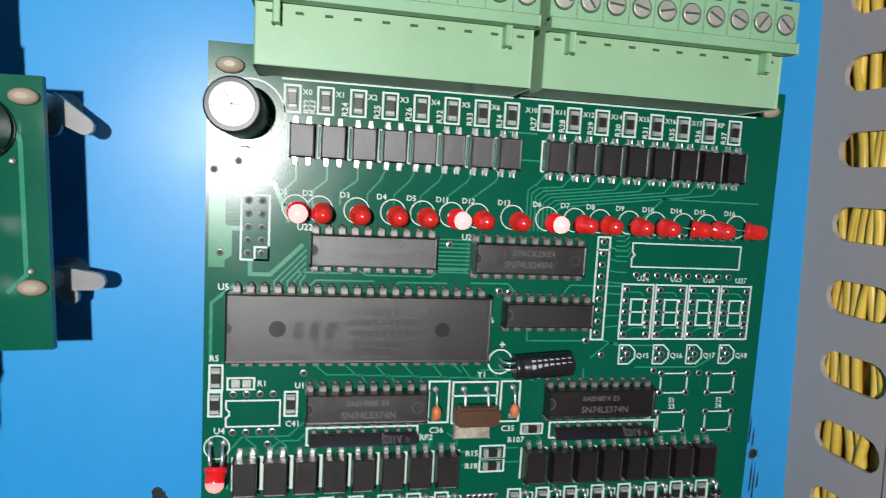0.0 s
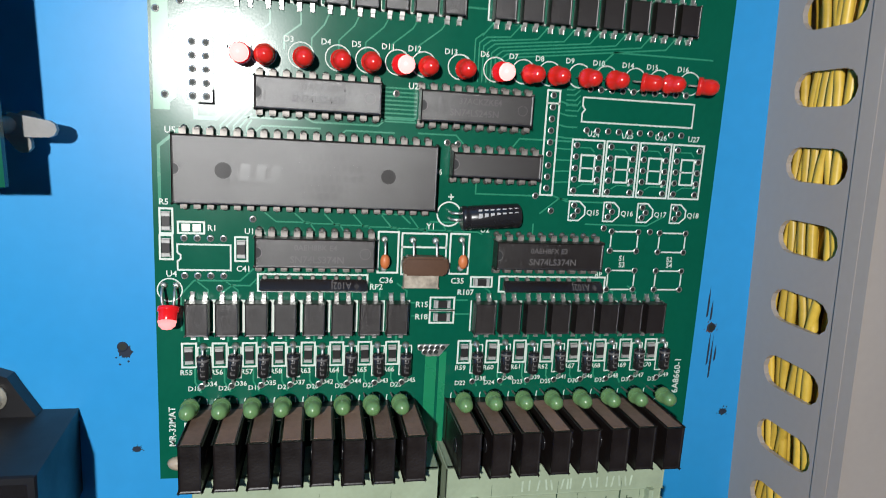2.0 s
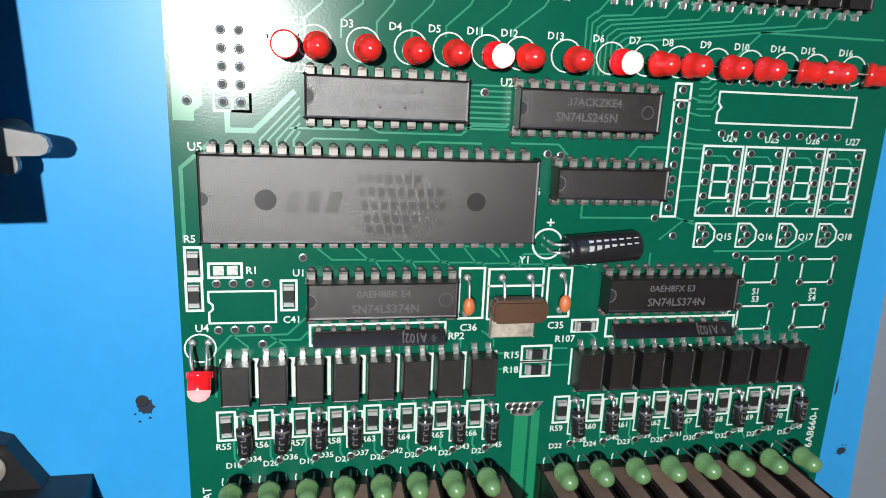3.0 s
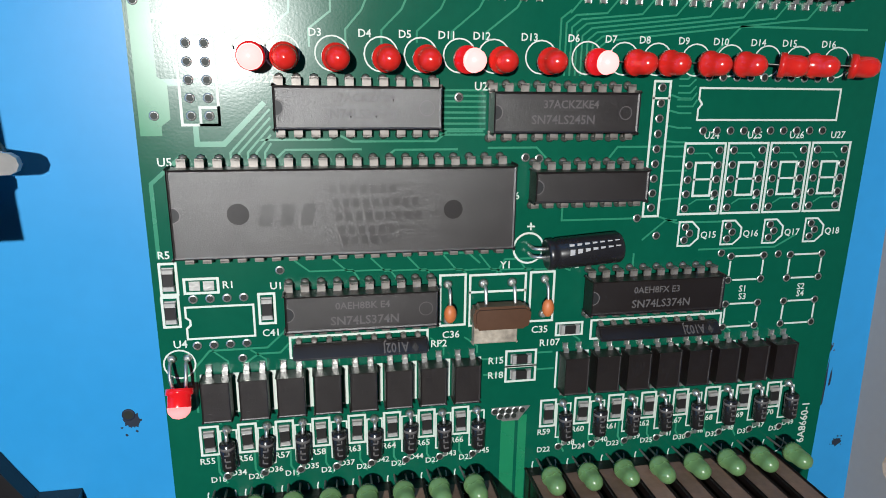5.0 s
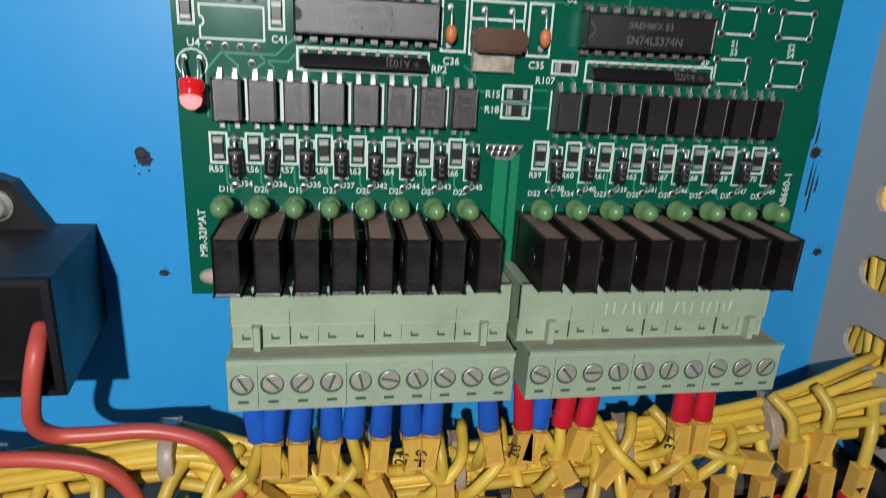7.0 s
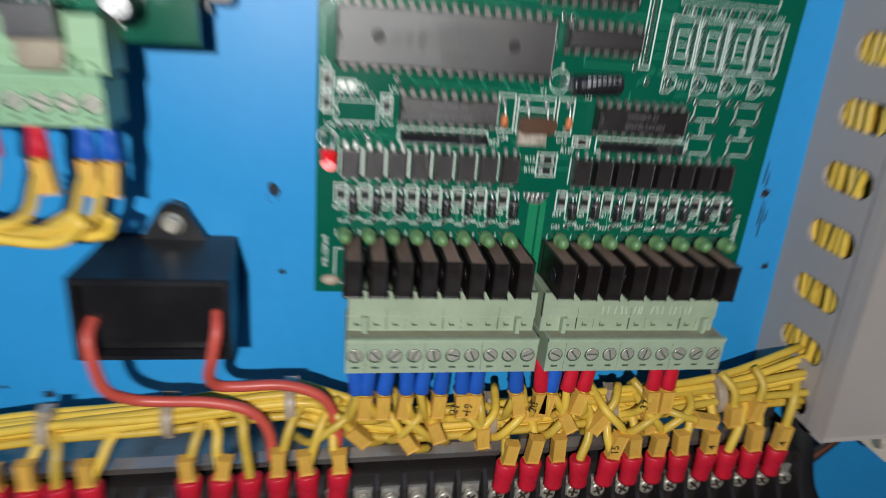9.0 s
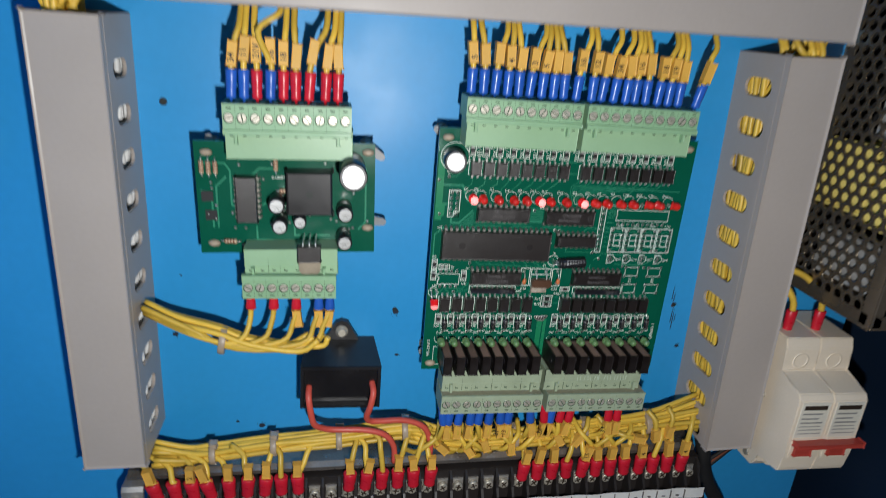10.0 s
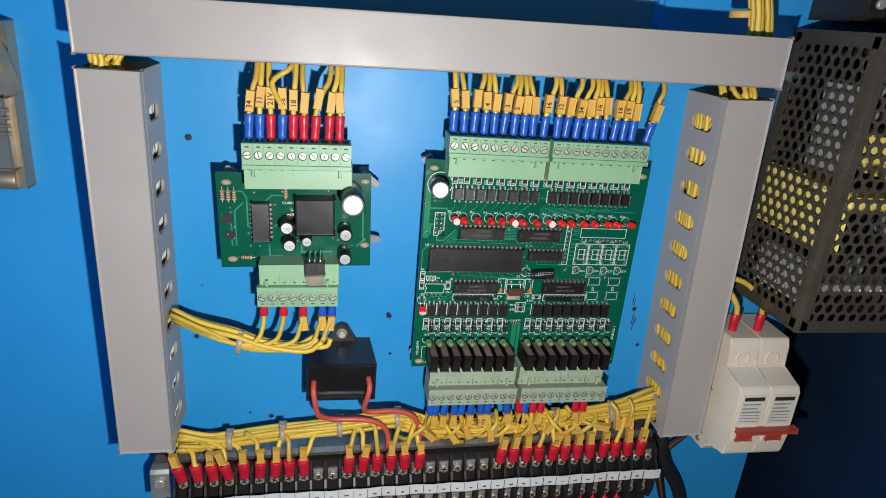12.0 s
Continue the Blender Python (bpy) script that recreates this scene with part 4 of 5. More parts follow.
def plug(x, z, h, n, up, mat, label, turn=0.0, pitch=5.08, tall=10.0, thick=14.5, dusty=False):
    """A pluggable row of n screw clamps; the wires enter at the far edge."""
    p = thing("terminal_plug", x, z, h, label, "terminal block", "green screw terminal plugs", turn=turn)
    w = n * pitch
    m = B()
    a, b = (0, tall) if up > 0 else (-tall, 0)
    side_prism(m, [(0.5, a), (thick, a), (thick, a + 0.2), (thick, b - 0.2), (thick - 0.6, b), (0.5, b)], 0, w)
    e0, e1 = (-1.6, 0.4) if up > 0 else (-0.4, 1.6)
    if dusty:
        box(m, 0, w, -0.7, 0.25, thick - 0.5, thick + 0.3, 0.12)
    else:
        box(m, 0, w, e0, e1, thick - 1.6, thick + 0.9, 0.2)
    for k in (1, n - 1):
        deep = 5.4 if dusty else 2.6
        box(m, k * pitch - 0.9, k * pitch + 0.3, -5.2 if up > 0 else 0, 0 if up > 0 else 4.6, thick - deep, thick - deep + 2.2, 0.2)
    part("body", m, mat, p)
    if dusty:
        m = B()
        box(m, 0.3, w - 0.3, -0.1, 0.03, 4.0, thick - 0.7)
        part("dusty_ledge", m, DUSTY_LEDGE, p, "ledge under brown dust")
    zz = up * tall * 0.47
    for k in range(n):
        xk = (k + 0.5) * pitch
        placed("screw_well", SCREW_WELL_SHADE, p, xk, zz, thick - 0.2)
        s = placed("clamp_screw", SCREW, p, xk, zz, thick - 0.18, random.uniform(-80, 80))
        placed("slot", SCREW_SLOT, s)
    # dark flush plates paint the shade of the wire openings
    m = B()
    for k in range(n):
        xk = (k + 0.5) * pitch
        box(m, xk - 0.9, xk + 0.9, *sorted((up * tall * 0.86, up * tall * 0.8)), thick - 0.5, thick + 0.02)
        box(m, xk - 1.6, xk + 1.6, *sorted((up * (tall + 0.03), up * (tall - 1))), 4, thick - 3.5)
    part("wire_opening", m, RECESS_SHADE, p)
    m = B()
    for k in range(1, n, 3 if dusty else 1):
        box(m, k * pitch - 0.05, k * pitch + 0.05, a + 0.6, b - 0.6, thick - 0.3, thick + 0.012)
    part_pieces("dividing_line", m, RECESS_SHADE, p)
    return p


header(board, 14.2, 63.6, -12.6, -1.0, 11.8, -1, CON_DUSTY, 10)
worn = header(board, 65.6, 116.2, -12.6, -1.0, 11.8, -1, CON_DUSTY, 10)
m = B()
for k, (w, slant) in enumerate(((1.6, 0.0), (2.2, 0.4), (2.0, -0.5), (0.7, 0.0), (2.2, 0.6), (2.3, 0.0), (2.0, 0.4), (1.0, -0.3))):
    x = 82.4 + 3.5 * k
    prism(m, [(x, -7.4), (x + 0.4, -7.4), (x + 0.4 + slant, -4.9), (x + slant, -4.9)], 12.3, 12.38)
    prism(m, [(x + w, -7.3), (x + w + 0.4, -7.3), (x + w + 0.4 - slant, -4.8), (x + w - slant, -4.8)], 12.3, 12.38)
part("rubbed_writing", m, RUBBED, worn, "rubbed pale illegible writing")
header(board, 14.6, 63.8, 107.2, 119.0, 12.0, 1, CON, 10)
header(board, 66.0, 116.0, 107.4, 119.2, 12.0, 1, CON, 10)
plug(13.8, -12.6, BOARD_H, 10, -1, CON_DUSTY, "dusty pale green ten-way screw terminal plug under the relays", pitch=5.04, tall=9.8, thick=16.7, dusty=True)
plug(66.9, -12.6, BOARD_H, 10, -1, CON_DUSTY, "dusty pale green ten-way screw terminal plug under the relays", pitch=5.14, tall=9.8, thick=16.7, dusty=True)
plug(13.5, 119.2, BOARD_H, 10, 1, CON_PLUG, "pale green ten-way screw terminal plug with blue-sleeved wires", pitch=5.03, tall=8.6)
plug(65.8, 119.2, BOARD_H, 10, 1, CON_PLUG, "pale green ten-way screw terminal plug with blue-sleeved wires", pitch=5.1, tall=8.6)

# ---- smaller supply board ----
supply = thing("supply_board", -95.6, 52.2, BOARD_H, "small green power supply board with capacitors and a black rectifier", "circuit board", turn=1.7)
m = B()
box(m, 0, 75.0, 0, 49.4, -1.6, 0)
part("substrate", m, SOLDERMASK, supply)
m = B()
for pts in ([(3, 40), (12, 40), (14, 37), (14, 22), (17, 20)], [(8, 12), (8, 30), (12, 34)], [(22, 34), (26, 38), (34, 38)], [(40, 16), (40, 8), (55, 8)],
            [(60, 40), (70, 40), (71, 38), (71, 14), (68, 11)], [(24, 12), (24, 6), (30, 6)], [(44, 42), (48, 46), (60, 46)], [(27, 22), (33, 26), (36, 30)],
            [(2, 28), (6, 24), (6, 12)], [(30, 43), (38, 43)]):
    strip(m, pts, 0.8, 0.004, 0.025)
part_pieces("copper_trace", m, TRACE, supply)
m = B()
rnd = random.Random(4)
for k in range(46):
    x, z = rnd.uniform(3, 72), rnd.uniform(8, 42)
    lathe(m, (x, 0, z), (0, 1, 0), [(0.8, 0), (0.6, 0.35), (0.25, 0.7)], 8)
for k in range(17):
    lathe(m, (18 + 2.54 * k, 0, 3.6 + 0.4 * (k % 2)), (0, 1, 0), [(0.8, 0), (0.5, 0.4)], 8)
part("solder_joint", m, SOLDER, supply)
m = B()
for text, x, z in (("C10001", 31, 33.6), ("V", 40, 45)):
    lettering(m, text, x, z, 1.8, 0.05)
part("printed_legend", m, SILK, supply)


def axial(parent, x, z, turn):
    m = B()
    lathe(m, (0, 1.3, -2.6), (0, 0, 1), [(0.8, 0), (1.1, 0.4), (0.95, 1.2), (0.95, 4.0), (1.1, 4.8), (0.8, 5.2)], 14)
    r = part("resistor", m, BEIGE, parent, "beige striped through-hole resistor")
    r.location, r.rotation_euler = (x * MM, 0, z * MM), (0, -radians(turn), 0)
    m = B()
    for d in (-1.5, -0.3, 0.9, 1.9):
        lathe(m, (0, 1.3, d), (0, 0, 1), [(1.08, 0), (1.08, 0.45)], 14)
    part("colour_band", m, BAND, r)
    m = B()
    tube(m, [(0, 0, -4.2), (0, 1.2, -3.8), (0, 1.3, -2.5)], 0.3, 6)
    tube(m, [(0, 0, 4.2), (0, 1.2, 3.8), (0, 1.3, 2.5)], 0.3, 6)
    part("lead", m, SOLDER, r)


for x, z, turn in ((2.8, 38.6, 0), (5.6, 38.4, 0), (8.4, 38.4, 0), (12.8, 5.8, 88), (36.8, 28.6, 90), (33, 40, 0)):
    axial(supply, x, z, turn)
m = B()
box(m, 16.6, 25.0, 15.4, 35.2, 1.0, 5.0, 0.4)
ic = part("chip", m, CHIP, supply, "upright black sixteen-leg chip")
for k in range(8):
    placed("leg", LEG, ic, 24.8, 17.0 + 2.4 * k, 0, -90)
    placed("leg", LEG, ic, 16.8, 17.0 + 2.4 * k, 0, 90)
# black plates paint the shade of two square cutouts
for x, z in ((4.2, 25.8), (5.4, 17.4)):
    m = B()
    box(m, x - 2.4, x + 2.4, z - 2.2, z + 2.2, 0.05, 0.5)
    part("cutout", m, RUBBER_AND_RECESS, supply, "black square plate that paints the shade of a cutout")
m = B()
box(m, 37.6, 56.6, 19.8, 38.4, 1.2, 8.0, 0.8)
rect = part("bridge_rectifier", m, BLACK_BOX, supply, "square black bridge rectifier with a hole in the middle")
m = B()
lathe(m, (47.1, 7.7, 28.8), (0, 1, 0), [(1.5, 0), (1.5, 0.33)], 16)
part("bore", m, HOLE_SHADE, rect)
electrolytic(supply, 65.0, 40.0, 5.6, 26, 0, 2)
for x, z, r, tall in ((61.6, 19.8, 3.1, 10), (61.2, 7.4, 3.0, 11), (33.2, 23.6, 3.1, 10), (34.2, 14.4, 3.0, 10), (42.6, 16.0, 2.5, 9)):
    electrolytic(supply, x, z + 1.5, r * 1.1, tall + 1.5, 2, -2)
m = B()
box(m, 42.0, 51.6, 1.6, 8.4, 13.0, 17.2, 0.3)
reg = part("regulator", m, CHIP, supply, "black power regulator with metal tab")
m = B()
prism(m, [(42.0, 2.0), (42.4, -3.6), (43.6, -4.8), (50.0, -4.8), (51.2, -3.6), (51.6, 2.0)], 13.0, 14.3)
part("metal_tab", m, LATCH, reg, "bare metal cooling tab")
m = B()
for x in (44.2, 46.8, 49.4):
    tube(m, [(x, 0, 8.4), (x, 8, 9.4), (x, 14.0, 9.6), (x, 15, 8.0)], 0.4, 6)
part("lead", m, SOLDER, reg)
header(supply, 15.0, 65.0, 44.6, 56.6, 12.0, 1, CON, 10)
header(supply, 19.6, 58.6, -5.6, 6.0, 12.0, -1, CON, 8)
plug(-82.6, 109.0, BOARD_H, 10, 1, CON_PLUG, "pale green ten-way screw terminal plug above the supply board", turn=1.4, pitch=4.98, tall=10.5)
plug(-77.0, 46.4, BOARD_H, 8, -1, CON_PLUG, "pale green eight-way screw terminal plug below the supply board", turn=0.8, pitch=4.94, tall=9.5)


# clear nylon stand-offs under both boards
def wing(m, ang, length, h, w0=2.5, w1=1.7):
    """A flat tapered tongue that points along ang, rounded at its tip."""
    u = Vector((math.cos(radians(ang)), math.sin(radians(ang))))
    n = Vector((-u.y, u.x))
    tip = [u * (length + w1 * math.cos(radians(q))) + n * w1 * math.sin(radians(q)) for q in (-80, -40, 0, 40, 80)]
    prism(m, [tuple(p) for p in (n * -w0, u * length * 0.5 - n * (w0 + w1) * 0.5, *tip, u * length * 0.5 + n * (w0 + w1) * 0.5, n * w0)], h, h + 1.4)


def standoff(x, z, dx, dz):
    s = thing("standoff", x, z, 0, "clear nylon snap-in stand-off with splayed locking wings", "standoff", "nylon stand-offs of the boards")
    m = B()
    lathe(m, (0, 0.1, 0), (0, 1, 0), [(3.0, 0), (3.0, 1.0), (1.8, 1.6), (1.8, 18.2), (2.6, 19.0)], 14)
    part("post", m, NYLON, s)
    ang, reach = math.degrees(math.atan2(dz, dx)), math.hypot(dx, dz)
    for turn, far, h in ((0, reach * 0.5, 9.6), (-58, reach * 0.3, 8.0)):
        m = B()
        wing(m, ang + turn, far, h)
        part("wing", m, NYLON, s)
    m = B()
    lathe(m, (0, 20.6, 0), (0, 1, 0), [(1.5, 0), (2.0, 0.7), (1.7, 1.5), (0.7, 2.3)], 14)
    for v in m.verts:
        v.co.x *= 1.35
        v.co.z *= 0.8
    part("head", m, NYLON_TAN, s)


for x, z, dx, dz in ((-92, 97, -1, 8), (-25, 100, 13, -8), (-24, 66, 15, -1), (-90, 57, -4, -3), (9.5, 108.5, -7, 3), (123.6, 108.6, 6, 2), (9.6, -3.6, -3, -8), (124, -3.6, 5, -5)):
    standoff(x, z, dx, dz)

# ---- black moulded box with two red leads ----
BOX = thing("moulded_capacitor", -33.6, -10, 0, "black moulded box held by one screw, two red leads", "capacitor")
def tray_ring(x0, x1, z0, z1, h):
    return [Vector((x, -h, z)) for x, z in ((x0, z0), (x1, z0), (x1, z1), (x0, z1))]


m = B()
ring_mesh(m, [tray_ring(-17.4, 16.4, -11.0, 10.2, 0.2), tray_ring(-19.2, 18.6, -13.0, 9.6, 29.4), tray_ring(-18.9, 18.3, -12.7, 9.3, 30.0),
              tray_ring(-17.6, 17.0, -11.6, 8.0, 30.0), tray_ring(-17.4, 16.8, -11.4, 7.8, 26.0)], smooth=False)
part("case", m, BLACK_BOX, BOX)
m = B()
box(m, -17.2, 16.6, -11.2, 7.6, 25.0, 26.5)
part("resin_filling", m, RESIN, BOX, "dark glossy potting resin")
m = B()
prism(m, [(-9, 9.6), (9, 9.6), (5.2, 16), (3.2, 19.6), (0, 20.8), (-3.2, 19.6), (-5.2, 16)], 0.2, 4.0)
part("mounting_ear", m, BLACK_BOX, BOX)
m = B()
lathe(m, (0, 4.0, 15.0), (0, 1, 0), [(3.2, 0), (3.2, 0.7), (2.4, 0.7), (2.4, 1.9), (1.8, 2.6)], 16)
part("screw", m, STEEL, BOX, "bright pan-head screw with washer")
m = B()
tube(m, [(-15.2, 26, -3.0), (-15.2, 31, -6), (-14.2, 32, -13), (-12.4, 31, -21), (-7, 28, -26), (0, 27, -27.4), (12, 27, -28), (22, 27, -31), (27, 27, -38), (28, 27, -48)], 1.55, 10)
part("lead", m, RED_WIRE, BOX, "pinkish red lead")
m = B()
tube(m, [(14.6, 26, -1.0), (15.2, 31, -4), (14.0, 32, -11), (12.6, 30, -18), (14.6, 28, -22), (20, 27, -23), (32, 26, -23.6), (42, 26, -28), (46, 26, -38), (46, 26, -48)], 1.55, 10)
part("lead", m, RED_WIRE, BOX, "pinkish red lead")


# ---- wires with sleeves and number markers ----
def sleeved_wire(x, z, h, up, colour, path, label, group, marker=True, digits="", lean=0.0, mark_len=8.5, mark_gap=0.6, bell=10.5, radius=1.25, fat=1.15):
    """A crimped wire end at (x, z): sleeve, number marker and the cord that follows path, all as (x, h, z) from the end."""
    w = thing("wire", x, z, h, label, "wire", group)
    sx = math.sin(radians(lean))
    m = B()
    lathe(m, (0, 0, 0), (sx, 0, up), [(0.55, -1.5), (0.6, 0.2), (1.6 * fat, 0.4), (1.8 * fat, 1.4), (1.62 * fat, 3.2), (1.8 * fat, 4.6), (1.88 * fat, bell * 0.7), (2.0 * fat, bell - 0.3), (1.85 * fat, bell)], 14)
    for v in m.verts:
        v.co.y *= 0.86
    part("sleeve", m, colour, w)
    a = bell + mark_gap
    c = (sx * a, 0.0, up * a)
    if marker:
        m = B()
        t = random.uniform(-0.13, 0.13) + sx
        u = Vector((t, up)).normalized()
        n = Vector((u.y, -u.x))
        e = mark_len
        box(m, -1.9, 1.9, 0, e, -1.35, 1.35, 0.35)
        for v in m.verts:
            px, pz = v.co.x, v.co.z
            v.co.x, v.co.z = c[0] + n.x * px + u.x * pz, c[2] + n.y * px + u.y * pz
        k = part("number_marker", m, MARKER, w)
        if digits:
            m = B()
            lettering(m, digits, c[0] + 1.15 * up, c[2] + u.y * 1.6 if up > 0 else c[2] + u.y * 6.4, 3.5, 1.42, 90 if up > 0 else 78)
            part("number", m, INK_AND_RECESS, k)
    m = B()
    tube(m, [(0, 0, up * (bell - 1)), (sx * a, 0, up * a), *[(p[0], p[1], p[2]) for p in path]], radius, 8, 4)
    part("cord", m, YELLOW, w)
    return w


rw = random.Random(21)
group_top = "wires into the upper plugs"
# control board, upper row
digits = ["5", "", "", "4", "", "3", "5", "", "", "16", "12", "", "34", "", "16", "", "18", "19", "", ""]
gather = [15, 18, 30, 32, 34, 47, 48, 50, 52, 66, 68, 84, 86, 88, 90, 92, 106, 108, 110, 126]
for k in range(20):
    x = (13.5 + 5.03 * (k + 0.5)) if k < 10 else (65.8 + 5.1 * (k - 9.5)) + (2.4 if k == 19 else 0)
    dx = max(-7, min(7, gather[k] - x))
    sleeved_wire(x, 128.4, 29.5 + rw.uniform(-1, 1), 1, BLUE_SLEEVE, [(dx * 0.5, -0.5, 21), (dx * 0.85, -2, 26), (dx, -8, 33)],
                 "yellow wire with blue sleeve and number marker above the board", group_top, True, digits[k], lean=dx * 0.5 + (8 if k == 19 else 0),
                 mark_gap=0.4 + 2.2 * rw.random())
# supply board, upper row
cols = [BLUE_SLEEVE, BLUE_SLEEVE, RED_SLEEVE, BLUE_SLEEVE, RED_SLEEVE, RED_SLEEVE, RED_SLEEVE, RED_SLEEVE, RED_SLEEVE]
dig = ["34", "11", "21V", "36", "18", "", "", "", ""]
goal = [-76, -74, -71, -62, -59, -56, -43, -40, -38]
for k in range(9):
    x = -82.4 + 4.98 * (k + 0.5) + (1.5 if k > 6 else 0)
    dx = max(-8, min(9, goal[k] - x))
    bow = [(-4, 4, 26), (4, 4, 33)] if k == 3 else [(dx * 0.5, -0.5, 22.5), (dx * 0.9, -2, 28)]
    sleeved_wire(x, 120.6 + 0.12 * k, 29.5 + rw.uniform(-1, 1), 1, cols[k], [*bow, (dx, -8, 38)],
                 "yellow wire with " + ("blue" if cols[k] is BLUE_SLEEVE else "red") + " sleeve and number marker above the supply board", group_top, True, dig[k],
                 lean=dx * 0.5, mark_gap=0.4 + 3.0 * rw.random(), bell=11.5, mark_len=9.5)
# supply board, lower row: they sag together to the duct
group_low = "wires into the lower plugs"
for k, (slot, col) in enumerate(((0, RED_SLEEVE), (2, RED_SLEEVE), (4, RED_SLEEVE), (6, BLUE_SLEEVE), (7, BLUE_SLEEVE))):
    x = -77.0 + 4.94 * (slot + 0.5)
    z = 36.6
    px = [(-120.5 - x, -9 + 2 * k, -16 + 1.9 * k)]
    mid = [(-3 - 1.5 * k, 3, -20.5 - 1.2 * k), (-84 - x + 1.0 * k, 4, -23.5 - 0.7 * k), (-100 - x, 2, -20.0 + 0.6 * k)]
    sleeved_wire(x, z, 27.5, -1, col, [(-0.6 - 0.4 * k, 1, -14.5), *mid, *px], "yellow wire with coloured sleeve below the supply board", group_low, k in (2, 3, 4),
                 "18" if k == 2 else "", mark_len=8.0, bell=8.0)
for k in range(5):
    w = thing("wire", -121, 19.5 + 2.0 * k, 16 + 3 * (k % 3), "loose yellow wire in the sagging bundle", "wire", group_low)
    m = B()
    tube(m, [(0, 0, 0), (14, 5, -0.8 - k * 1.0), (32, 8, -3.4 - k * 1.4), (47, 10, -8 - 1.5 * k), (60 + 4 * k, 11, -10.5 - 1.6 * k), (72 + 2.2 * k, 11, -4 - 2.0 * k)], 1.35, 8, 4)
    part("cord", m, YELLOW, w)
t = thing("cable_tie", -87.5, 13.6, 24, "clear cable tie round the yellow wires", "cable tie", "cable ties")
m = B()
lathe(m, (-1, 3, -1), (1, 0, -0.15), [(6.2, 0), (6.4, 0.3), (6.4, 2.6), (6.2, 2.9)], 18)
part("strap", m, NYLON_TAN, t)
for x, z, r in ((-95, -54, 5.2), (-66, -50, 5.4), (-34, -47, 5.8), (-1, -42.5, 5.8), (58, -49, 6.0), (96, -46.5, 6.0), (132, -42.5, 6.2)):
    t = thing("cable_tie", x, z, 21, "clear cable tie round the yellow wires", "cable tie", "cable ties")
    m = B()
    lathe(m, (-1.2, 0, 0), (1, 0, 0.06), [(r - 0.2, 0), (r, 0.3), (r, 2.6), (r - 0.2, 2.9)], 18)
    part("strap", m, NYLON_TAN, t)
    m = B()
    box(m, -1.3, 1.9, r - 1.0, r + 1.6, -1.5, 1.5, 0.5)
    part("lock", m, NYLON_TAN, t)

# long yellow bundle above the terminal strip
spine = [(-123, -55), (-108, -56), (-95, -54.5), (-66, -50.5), (-35, -47.5), (-1, -43), (14, -48), (30, -52), (58, -50), (96, -47), (132, -43), (166, -36)]
for k in range(38):
    w = thing("wire", -123, -55, 20, "yellow wire lying in the bundle above the terminal strip", "wire", "bundled yellow wires")
    a, b = (0, len(spine)) if k < 11 else ((0, 7) if k < 18 else (5, len(spine)))
    ang, rad = rw.uniform(0, 6.28), rw.uniform(1.0, 4.8 if k < 24 else 7.5)
    pts = []
    for q, (x, z) in enumerate(spine[a:b]):
        ang += rw.uniform(-0.5, 0.5)
        spread = rad * (1.6 if x < -110 or x > 140 else 1.0)
        pts.append((x + 123 + rw.uniform(-2, 2), math.sin(ang) * spread * 0.8, z + 55 + math.cos(ang) * spread))
    m = B()
    tube(m, pts, 1.3, 8, 4)
    part("cord", m, YELLOW, w)

# ---- terminal strip ----
PITCH = 8.25
RED_POLES = [*range(0, 9), *range(11, 17), *range(22, 34)]
rail = thing("mounting_rail", -126, -60.5, 0, "zinc mounting rail behind the terminal strip, shadow put into its brown", "rail", turn=1.2)
m = B()
side_prism(m, [(0.2, -1.6), (21, -1.6), (23.5, -3.6), (23.5, -5.4), (22, -5.4), (20, -3.4), (0.2, -3.4)], -9, 290)
part("channel", m, SHADED_RAIL, rail)
for x in (-4, 70, 150, 230, 284):
    m = B()
    lathe(m, (x, 8, -1.7), (0, 0, 1), [(2.6, 0), (2.6, 1.0), (2.0, 1.6)], 14)
    part("screw", m, STEEL, rail)
TILT = 1.2
SLOPE = math.tan(radians(TILT))
clip = thing("end_bracket", -131, -74, 0, "bent steel end bracket beside the terminal strip", "bracket")
m = B()
side_prism(m, [(0.2, 6), (26, 6), (27.5, 4), (27.5, -12), (26, -12), (26, 2), (24.5, 4.4), (0.2, 4.4)], -6, 4)
part("plate", m, ZINC, clip)
m = B()
lathe(m, (-1, 27.4, -2), (0, 1, 0), [(3.2, 0), (3.2, 1.4), (2.6, 2.0)], 16)
part("screw", m, STEEL, clip)
strip_thing = thing("terminal_strip", -119.6, -77.0, 0, "long black barrier terminal strip with bright screws", "terminal strip", turn=TILT)
m = B()
box(m, -5, 34.6 * PITCH, -36, 9, 1.7, 26, 0.4)
part("base", m, TERMINAL, strip_thing)
m = B()
side_prism(m, [(25.8, -32), (31, -30), (34, -22), (34, -4), (31.4, 0), (30, 6), (25.8, 8.8)], -0.65, 0.65)
BARRIER = shaped(m, TERMINAL, "barrier")
m = B()
box(m, -2.7, 2.7, -3.0, 3.8, 25.8, 26.8, 0.2)
CLAMP = shaped(m, ZINC, "clamp_plate")
m = B()
lathe(m, (0, 27.0, 0), (0, 1, 0), [(2.5, -0.2), (2.5, 1.6), (2.1, 2.2)], 16)
T_SCREW = shaped(m, STEEL, "terminal_screw")
# black bars on the head paint the shade of the cross recess
m = B()
box(m, -1.7, 1.7, -0.4, 0.4, 29.0, 29.24)
box(m, -0.4, 0.4, -1.7, 1.7, 29.0, 29.26)
CROSS = shaped(m, INK_AND_RECESS, "cross_recess_shade")
for k in range(36):
    placed("barrier", BARRIER, strip_thing, (k - 0.5) * PITCH)
